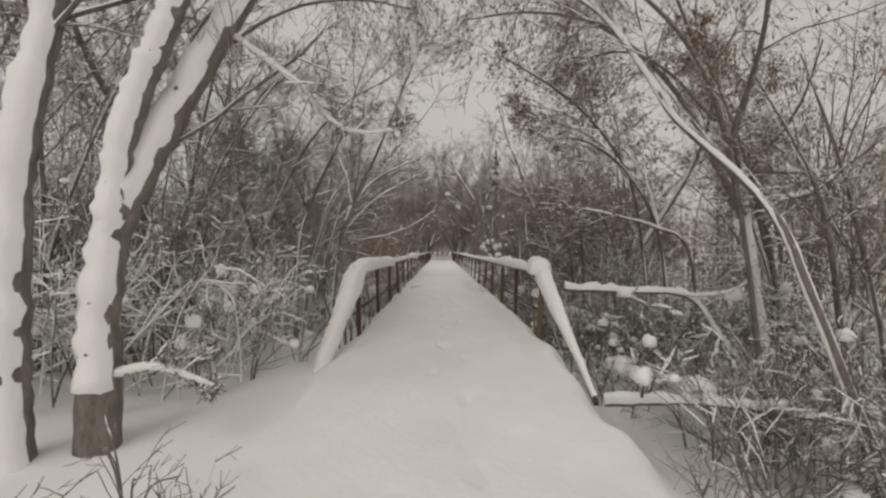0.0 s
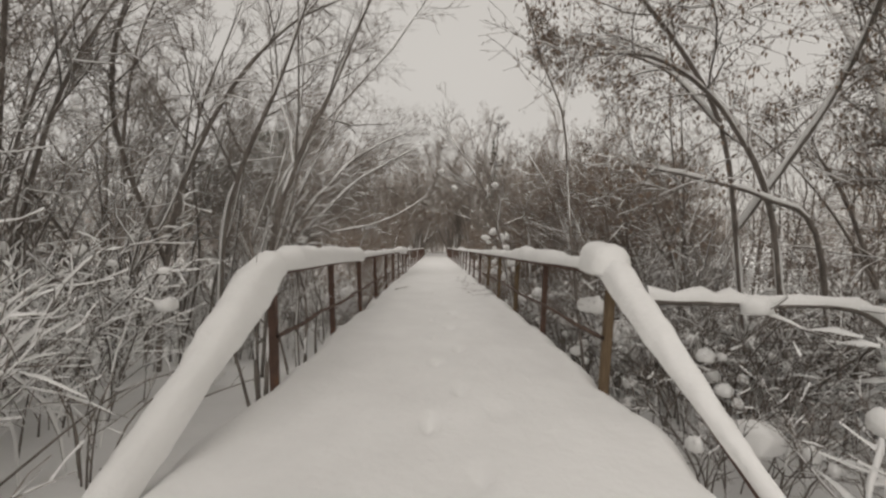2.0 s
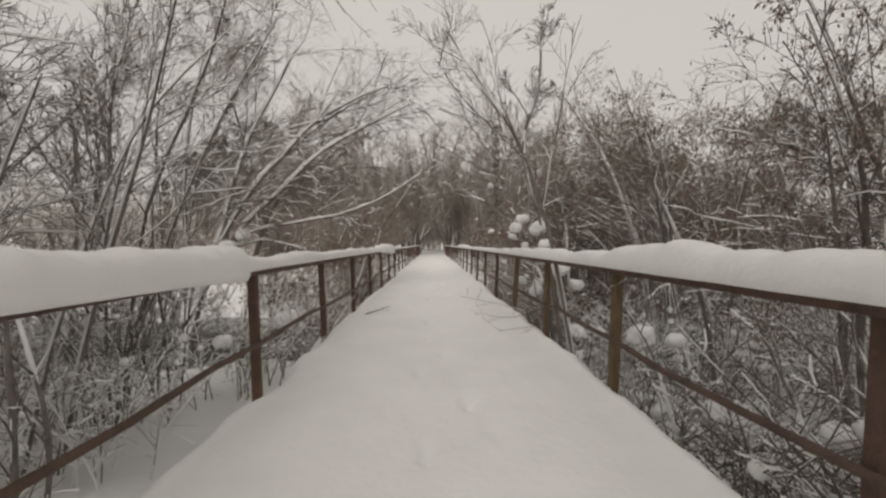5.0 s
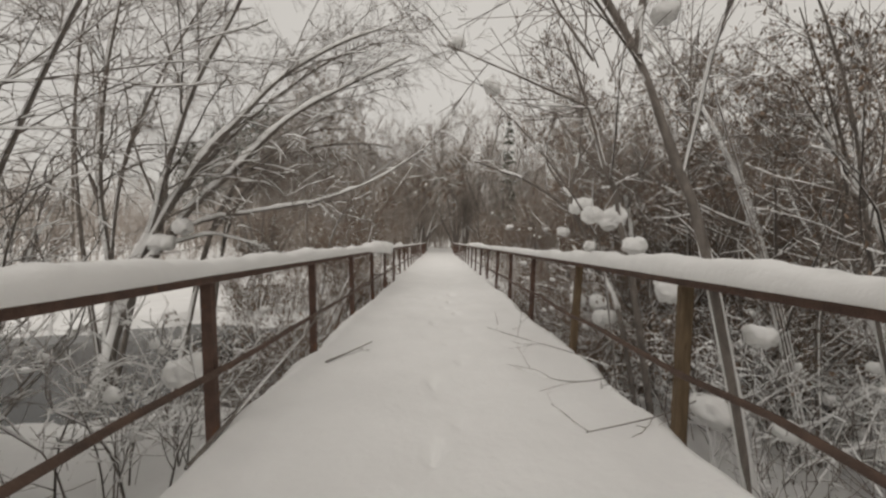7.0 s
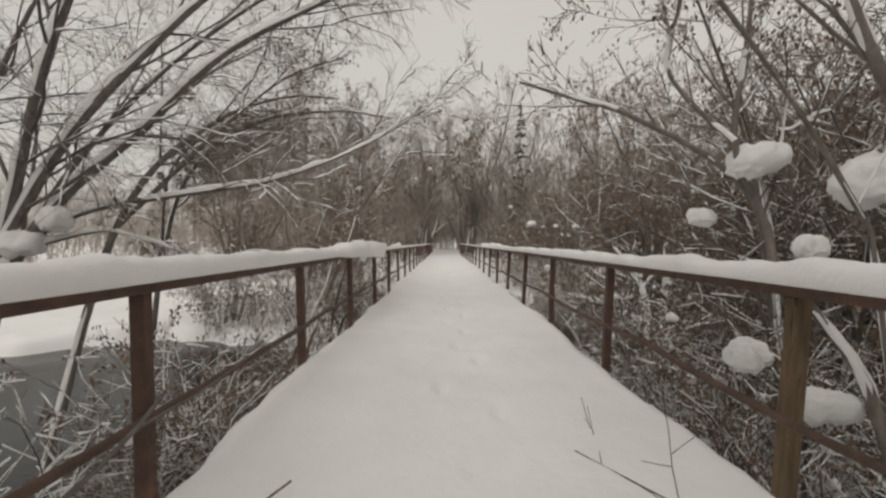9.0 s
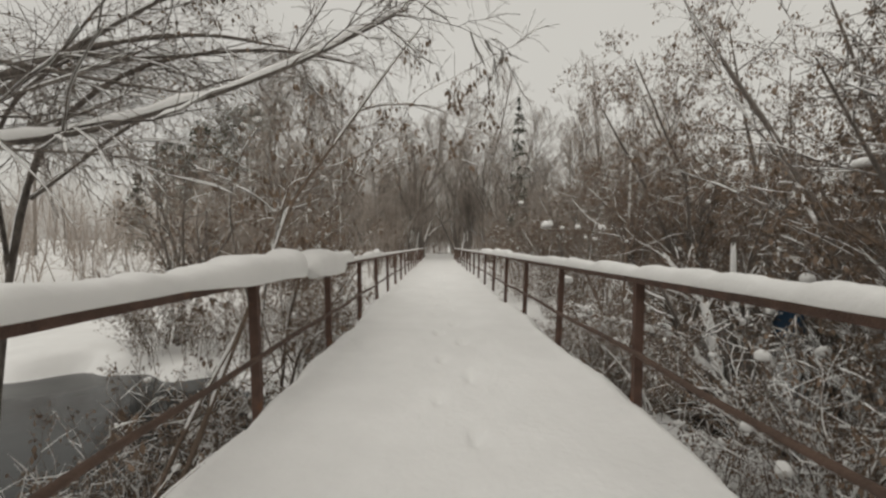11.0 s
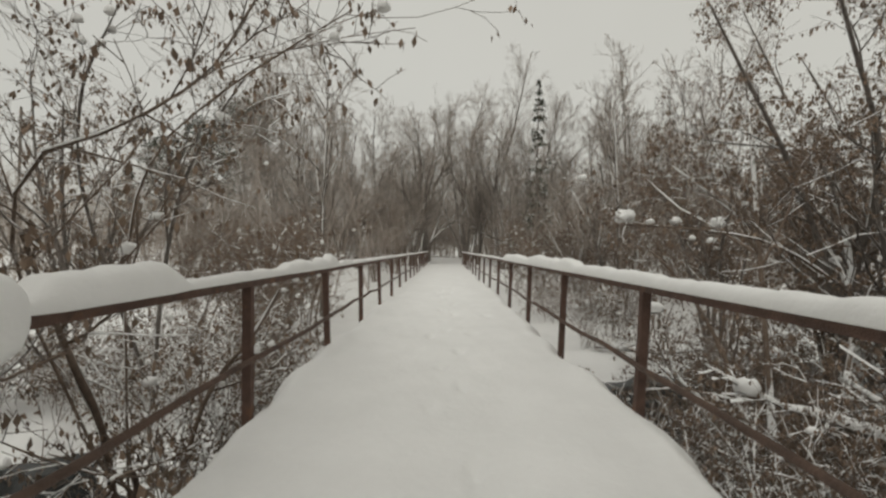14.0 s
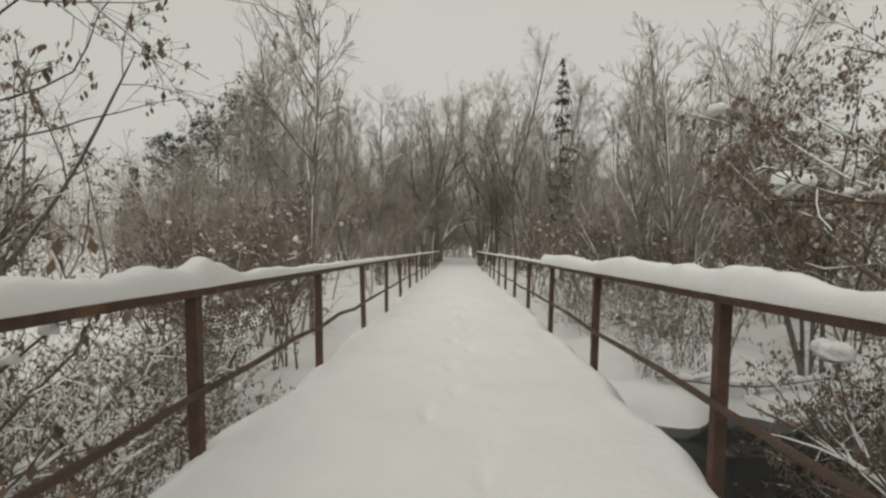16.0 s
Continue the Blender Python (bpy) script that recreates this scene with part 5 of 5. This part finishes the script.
bmesh.ops.solidify(bm, geom=bm.faces[:], thickness=0.006)
tagged(part("plastic_sheet", bm, TARP, smooth=True), "crumpled blue plastic sheet snagged on a river tree limb", "sheet")


# --- clumps of snow caught in branches ---
def snow_clump(x, y, z, size, squash=0.85, seed=0):
    """One rounded clump of snow, flatter below."""
    r = np.random.default_rng(100 + seed)
    lobes = [(Vector((r.normal(), r.normal(), r.normal(0.2, 0.4))).normalized(), r.uniform(0.10, 0.34), r.uniform(3, 6)) for _ in range(5)]
    box_power, lean = r.uniform(2.6, 3.6), Vector((r.normal(0, 0.14), r.normal(0, 0.14), 0))
    bm = bmesh.new()
    bmesh.ops.create_icosphere(bm, subdivisions=4, radius=1.0)
    for v in bm.verts:
        d = v.co.normalized()
        square = 1.0 / (abs(d.x) ** box_power + abs(d.y) ** box_power + abs(d.z) ** box_power) ** (1 / box_power)
        reach = 0.72 * square + sum(a * max(0.0, d.dot(l)) ** k for l, a, k in lobes)
        reach += 0.13 * noise.noise(d * 1.7 + Vector((seed * 3.7, x, y))) + 0.10 * noise.noise(d * 3.9 + Vector((x, seed, y))) + 0.05 * noise.noise(d * 9.1 + Vector((y, x, seed)))
        v.co = d * reach
        if v.co.z < 0:
            v.co.z *= 0.5 + 0.45 * noise.noise(d * 2.3 + Vector((seed, 0, 0)))
            v.co.x *= 1 + 0.35 * v.co.z
            v.co.y *= 1 + 0.35 * v.co.z
        v.co += lean * v.co.z
        v.co.z *= squash
        v.co *= size
    ob = part("snow_clump", bm, SNOW, smooth=True)
    ob.matrix_basis = pose(x, y, z, 0, 0, 37 * seed)
    return tagged(ob, "rounded clump of snow lodged among branches", "snow", group="snow clumps in the branches")


for n, row in enumerate([(1.75, 17.0, 1.55, 0.155), (1.65, 17.3, 1.24, 0.09), (1.97, 16.5, 1.36, 0.18, 1.1), (1.98, 16.8, 0.15, 0.13, 1.3), (1.80, 17.1, 0.33, 0.11, 1.3), (1.04, 16.25, 2.15, 0.06), (1.3, 15.4, 1.34, 0.10, 1.25), (1.75, 16.6, 1.05, 0.08, 1.3),
                         (1.88, 14.15, 0.53, 0.10, 1.1), (1.43, 14.45, 2.63, 0.10), (0.52, 16.3, 2.80, 0.11), (0.1, 16.3, 3.3, 0.10), (2.72, 28.0, 1.66, 0.15, 1.15), (3.15, 28.0, 1.6, 0.06), (3.4, 28.4, 0.2, 0.14),
                         (2.75, 10.15, -0.40, 0.46, 1.25), (2.15, 9.7, 0.25, 0.12), (3.1, 11.0, -0.6, 0.30), (2.4, 12.0, -0.4, 0.22), (2.15, 13.0, 0.1, 0.16), (2.9, 8.0, -0.7, 0.22), (3.6, 7.2, -0.8, 0.25),
                         (2.05, 15.4, 0.65, 0.16), (1.95, 15.9, 1.05, 0.14), (2.3, 17.7, 0.2, 0.15), (2.2, 15.0, -0.3, 0.17), (-5.0, 19.65, 1.30, 0.22), (-5.35, 19.6, 1.0, 0.26), (-2.6, 10.8, -0.4, 0.13), (-2.8, 9.4, -0.5, 0.14),
                         (-2.6, 13.8, -0.1, 0.11), (-2.5, 15.6, -0.2, 0.2), (-2.35, 22.6, 0.9, 0.10), (-2.6, 24.8, 0.9, 0.08), (3.6, 28.1, 1.62, 0.09), (4.2, 28.0, 1.6, 0.11)]):
    snow_clump(*row[:4], squash=row[4] if len(row) > 4 else 1.1, seed=n)


# --- evergreens far beyond the river ---
def conifer(name, label, x, y, height, spread, start, seed, drooping, blade=0.34):
    """A pine or spruce: a trunk, boughs in whorls, and needle sprays with snow on them."""
    r = np.random.default_rng(seed)
    root = tagged(new(name), label, "tree", group="evergreens beyond the river")
    z0 = float(ground_height(np.array(x), np.array(y)))
    trunk = resample([(0, 0, -0.3), (0.1, 0, height * 0.5), (0, 0.05, height)], 12)
    v, f = tubes(trunk[None], np.linspace(height * (0.008 if drooping else 0.014), 0.02, 12)[None], 7)
    link_mesh("trunk", v, f, BARK, root)
    n = 80 if drooping else 90
    u = np.sort(r.uniform(start, 0.99, n))
    t = (u - start) / (1 - start)
    reach = spread * ((1 - t) ** 0.8 if drooping else np.sqrt(np.clip(1 - (2 * t - 0.9) ** 2 * 0.72, 0.05, 1))) * r.uniform(0.6, 1.1, n)
    a = r.uniform(0, 2 * np.pi, n)
    d = np.stack([np.cos(a), np.sin(a), np.full(n, -0.25 if drooping else 0.25)], 1)
    base = np.stack([np.zeros(n), np.zeros(n), u * height], 1)
    P = np.stack([base + d * (reach * k / 3)[:, None] for k in range(4)], 1)
    v, f = tubes(P, np.linspace(0.05, 0.015, 4)[None].repeat(n, 0), 4)
    tagged(link_mesh("branchwork", v, f, BARK_BROWN, root), kind="stuff")
    B, _ = shoots(r, P, np.full((n, 4), 0.03), 9, 0.3, 1.0, 50, 12, 0.42, 0.0, 0.12, 3, 0.5, absolute=False)
    v, f = leaf_blades(r, B, 4 if drooping else 7, blade, 0.15, 1)
    tagged(link_mesh("needle_sprays", v, f, NEEDLE, root, "dark green needles"), kind="stuff")
    v, f = leaf_blades(r, B[::3] + np.array([0, 0, 0.10]), 3, blade, 0.0, 1)
    tagged(link_mesh("snow_load", v, f, SNOW, root, "snow lying on the boughs"), kind="stuff")
    root.matrix_basis = pose(x, y, z0, 0, 0, 40 * seed)
    return root


conifer("pine_tree", "dark green pine with a rounded snowy crown", -31, 84, 23.5, 5.2, 0.45, 1, False)
conifer("pine_tree", "dark green pine with a broad snowy crown", -37, 86, 21.5, 5.5, 0.4, 2, False)
conifer("pine_tree", "shorter pine on the edge of the group", -42, 83, 17.5, 4.0, 0.35, 3, False)
conifer("spruce_tree", "pointed spruce dusted with snow", -47, 82, 13, 3.2, 0.05, 4, True)
conifer("spruce_tree", "slim spruce rising behind the thicket", 6.6, 51.0, 14.2, 1.6, 0.1, 5, True, 0.15)


v, f = tubes(resample([(-57, 76, float(ground_height(np.array(-57.0), np.array(76.0))) - 0.3), (-57, 76, 9), (-56.8, 76, 19.5)], 6)[None], np.linspace(0.22, 0.14, 6)[None], 8)
tagged(link_mesh("utility_pole", v, f, BARK), "plain dark pole standing beyond the woods", "pole")


# --- fallen twigs on the deck and weeds beside the path ---
def twig_spray(name, label, stems, per=3):
    return plant(name, label, "twig", stems, rng, [dict(per=per, lo=0.2, angle=38, length=0.5, up=0.02, wiggle=0.12, k=4, thin=0.6, least=0.003), dict(per=2, lo=0.2, angle=38, length=0.5, up=0.0, wiggle=0.12, k=3, thin=0.6, least=0.003)],
                 (BARK, TWIG), snow=(0.004, 0.3), k0=10, sides0=5)


twig_spray("fallen_twig", "dark broken twig lying on the deck snow", [([(-1.18, 15.75, -0.09), (-1.02, 16.05, -0.075), (-0.84, 16.45, -0.06)], 0.010, 0.006)], 1)
twig_spray("low_branch", "bare branch reaching low across the deck snow", [([(1.75, 15.2, 0.10), (1.35, 15.1, -0.02), (0.95, 15.05, -0.03), (0.55, 15.3, 0.03)], 0.006, 0.003), ([(1.5, 15.15, 0.02), (1.2, 15.6, 0.06), (0.8, 16.0, 0.1), (0.5, 16.4, 0.12)], 0.005, 0.003)])
twig_spray("low_branch", "thin branch drooping over the deck edge", [([(1.72, 14.5, 0.02), (1.45, 14.4, -0.03), (1.15, 14.3, -0.05), (0.85, 14.2, -0.06)], 0.005, 0.003)])
for x, y, z, a in ((-1.5, 14.0, 1.04, 1.2), (-1.47, 17.2, 1.03, 2.6), (1.5, 13.3, 1.05, 0.6), (1.48, 18.0, 1.02, 2.0), (-1.5, 9.6, 1.12, 2.3)):
    dx, dy = math.cos(a) * 0.16, math.sin(a) * 0.22
    twig_spray("rail_twig", "small dark twig lying on the rail snow", [([(x - dx * 0.6, y - dy, z - 0.01), (x, y, z + 0.012), (x + dx, y + dy, z + 0.05)], 0.004, 0.002)], 2)
twig_spray("snowy_stick", "snow-lined stick leaning along the lower rail", [([(-1.42, 13.9, -0.12), (-1.40, 14.8, 0.02), (-1.38, 16.0, 0.25), (-1.42, 16.5, 0.42)], 0.016, 0.008)], 2)
for x, y, s in ((-1.75, 3.3, 0.8), (-2.05, 3.0, 0.7), (-1.3, 3.0, 0.5), (-2.3, 5.8, 0.9), (-2.0, 6.6, 0.9), (-3.0, 6.0, 1.0), (2.3, 4.6, 0.9), (2.7, 5.4, 1.1), (3.0, 4.2, 1.0)):
    z = float(ground_height(np.array(x), np.array(y)))
    stems = []
    for k in range(5):
        dx, dy = rng.normal(0, 0.35, 2) * s
        stems.append(([(x + 0.1 * dx, y + 0.1 * dy, z - 0.1), (x + 0.4 * dx, y + 0.4 * dy, z + 0.35 * s), (x + dx, y + dy, z + rng.uniform(0.4, 0.75) * s)], 0.007, 0.003))
    twig_spray("dry_weed", "dry bare weed stalks standing out of the snow", stems)


# --- dark shrubby stems pressed against the first railing ---
edge = np.random.default_rng(21)
EDGE = [dict(per=5, lo=0.35, angle=40, length=0.4, up=0.06, wiggle=0.14, k=6, thin=0.5), dict(per=5, lo=0.2, angle=42, length=0.5, up=0.02, wiggle=0.15, k=4, thin=0.55, least=0.003)]
for x, y, h, r in ((-1.78, 8.35, 1.25, 0.030), (-1.80, 9.6, 1.5, 0.034), (-1.85, 10.6, 1.3, 0.022)):
    z = float(ground_height(np.array(x), np.array(y))) - 0.1
    plant("rail_shrub", "dark crooked shrub stems close behind the railing", "shrub", [
        ([(x, y, z), (x - 0.05, y + 0.03, z + 0.5 * h), (x - 0.02, y, z + h), (x - 0.16, y + 0.1, z + 1.5 * h)], r, 0.008),
        ([(x + 0.07, y - 0.06, z), (x + 0.09, y - 0.05, z + 0.4 * h), (x + 0.02, y + 0.12, z + 0.9 * h), (x - 0.35, y + 0.3, z + 1.5 * h)], r * 0.8, 0.007),
        ([(x - 0.1, y + 0.05, z), (x - 0.3, y + 0.1, z + 0.5 * h), (x - 0.5, y - 0.1, z + 1.1 * h)], r * 0.6, 0.006)],
        edge, EDGE, (BARK, TWIG), snow=(0.014, 0.4), k0=16, group="shrub stems along the first railing", sides0=7)
for points in ([(-2.05, 6.9, -0.25), (-1.85, 7.1, 0.12), (-1.62, 7.35, 0.5), (-1.46, 7.6, 0.8)], [(-2.0, 6.7, -0.2), (-1.75, 7.1, 0.02), (-1.45, 7.5, 0.08)], [(-2.5, 6.6, -0.25), (-2.1, 6.9, 0.15), (-1.9, 7.2, 0.22), (-1.6, 7.3, 0.35)]):
    plant("snowy_stick", "thin dark stem arching out of the snow beside the rail", "twig", [(points, 0.008, 0.003)], edge, [dict(per=3, lo=0.3, angle=35, length=0.4, up=0.05, wiggle=0.12, k=5, thin=0.6, least=0.003)], (BARK, TWIG), snow=(0.004, 0.2), k0=12, sides0=5)


# --- finer growth on both banks by the river ---
plant("leaning_tree", "bare tree with a haze of fine twigs behind the willow", "tree", [
    ([(-6.6, 19.9, -2.2), (-6.0, 20.2, 1.0), (-4.6, 20.5, 3.2), (-3.0, 20.9, 4.8), (-1.6, 21.3, 5.8)], 0.05, 0.010),
    ([(-6.7, 19.9, -2.2), (-6.6, 20.1, 2.0), (-5.8, 20.3, 4.6), (-4.6, 20.5, 6.8)], 0.05, 0.010),
    ([(-6.8, 20.0, -2.2), (-7.5, 20.2, 2.0), (-7.7, 20.5, 5.0), (-7.3, 20.7, 7.5)], 0.05, 0.010)], edge, CANOPY, (BARK, TWIG), snow=(0.012, 0.35), k0=24, stem_name="trunk")
tree = plant("leafy_tree", "crooked tree full of brown leaves and snow", "tree", fan_stems(edge, 5, 6.6, 0.32, 0.06), edge, [dict(LEAFY[0], per=9), dict(LEAFY[1], per=6), dict(LEAFY[2], per=4)], (BARK, TWIG),
             leaves=(3, 0.07, 1.0, 2), snow=(0.018, 0.4), k0=12, blobs=(12, 0.07), group="brown-leaved trees by the river", stem_name="trunk")
stand(tree, [(8.6, 24.4), (10.6, 28.6)], edge, 0.9, 1.05)


# --- growth that hangs over the first spans ---
plant("key_tree", "tree with a thick fringe of hanging seed keys", "tree", [
    ([(4.7, 9.7, -1.6), (4.4, 9.6, 1.4), (3.7, 9.5, 2.8), (2.8, 9.4, 3.45), (1.9, 9.3, 3.5)], 0.045, 0.010),
    ([(4.4, 9.6, 1.6), (4.3, 10.2, 3.0), (3.6, 10.6, 4.0), (2.6, 10.7, 4.5)], 0.03, 0.008),
    ([(5.4, 9.8, -1.5), (5.0, 9.6, 1.2), (4.2, 9.5, 1.75), (3.2, 9.4, 2.0), (2.4, 9.4, 2.15)], 0.04, 0.012)], edge,
    [dict(KEY_HUNG[0], per=9, lo=0.4), dict(KEY_HUNG[1], per=7), dict(KEY_HUNG[2], per=4)], (BARK, TWIG), leaves=(1, 0.05, 1.9, 3), snow=(0.03, 0.8), k0=20, stem_name="trunk", side_snow=0.4)
plant("weeping_tree", "bare tree spreading fine twigs above the first rail", "tree", [
    ([(-4.6, 11.0, -1.5), (-4.3, 11.0, 1.5), (-3.6, 11.1, 3.4), (-2.6, 11.3, 4.8), (-1.5, 11.6, 5.6)], 0.05, 0.010),
    ([(-4.4, 11.0, 0.8), (-4.6, 10.2, 2.8), (-4.0, 9.6, 4.2), (-3.0, 9.4, 4.9)], 0.04, 0.010),
    ([(-4.7, 11.0, -0.6), (-5.4, 11.4, 2.2), (-5.3, 11.6, 4.6), (-4.7, 11.8, 6.4)], 0.04, 0.010)], edge, WEEP, (BARK, TWIG), snow=(0.015, 0.5), k0=22, stem_name="trunk", side_snow=0.35)


# --- dark brown brush standing at the water's edge below the rail ---
brush = plant("water_brush", "dense brown-leaved brush standing at the dark water's edge", "brush", fan_stems(edge, 13, 2.5, 0.5, 0.014, foot=0.5), edge,
              [dict(BRUSH[0], per=7), dict(BRUSH[1], per=6)], (BARK_BROWN, TWIG), leaves=(2, 0.055, 1.4, 3), snow=(0.010, 0.25), sides0=5, k0=8, group="brown brush at the water's edge")
for n, (x, y, size) in enumerate(((3.45, 25.2, 0.9), (4.3, 25.8, 1.0), (5.1, 27.2, 1.0), (4.5, 28.9, 0.85), (5.5, 28.6, 1.0), (5.7, 30.2, 1.0), (6.6, 29.4, 1.1))):
    m = pose(x, y, -2.35, 2, -3, 67 * n) @ Matrix.Diagonal((size, size, size, 1))
    if n == 0:
        brush.matrix_basis = m
    else:
        copy_thing(brush, m)


# --- nothing grows into the way along the deck ---
def clear_the_way(keep=("low_branch", "fallen_twig", "snowy_stick", "dry_weed", "rail_twig")):
    for ob in list(scene.objects):
        if ob.type != "MESH" or not ob.parent or ob.name.split(".")[0] not in ("twig_mass", "branchwork", "snow_load", "dry_foliage", "stem"):
            continue
        if ob.parent.name.split(".")[0] in keep:
            continue
        m = np.array(ob.parent.matrix_basis)
        me = ob.data
        co = np.empty(len(me.vertices) * 3, np.float32)
        me.vertices.foreach_get("co", co)
        co = co.reshape(-1, 3)
        w = co @ m[:3, :3].T + m[:3, 3]
        bad = (np.abs(w[:, 0]) < 1.42) & (w[:, 2] < 1.95) & (w[:, 2] > -0.3)
        if not bad.any():
            continue
        ids = np.empty(len(me.loops), np.int32)
        me.loops.foreach_get("vertex_index", ids)
        faces = ids.reshape(len(me.polygons), -1)
        faces = faces[~bad[faces].any(1)]
        if not len(faces):
            continue
        used = np.unique(faces)
        back = np.zeros(len(co), np.int32)
        back[used] = np.arange(len(used))
        fresh = link_mesh(me.name, co[used], back[faces], me.materials[0])
        ob.data = fresh.data
        bpy.data.objects.remove(fresh)


clear_the_way()
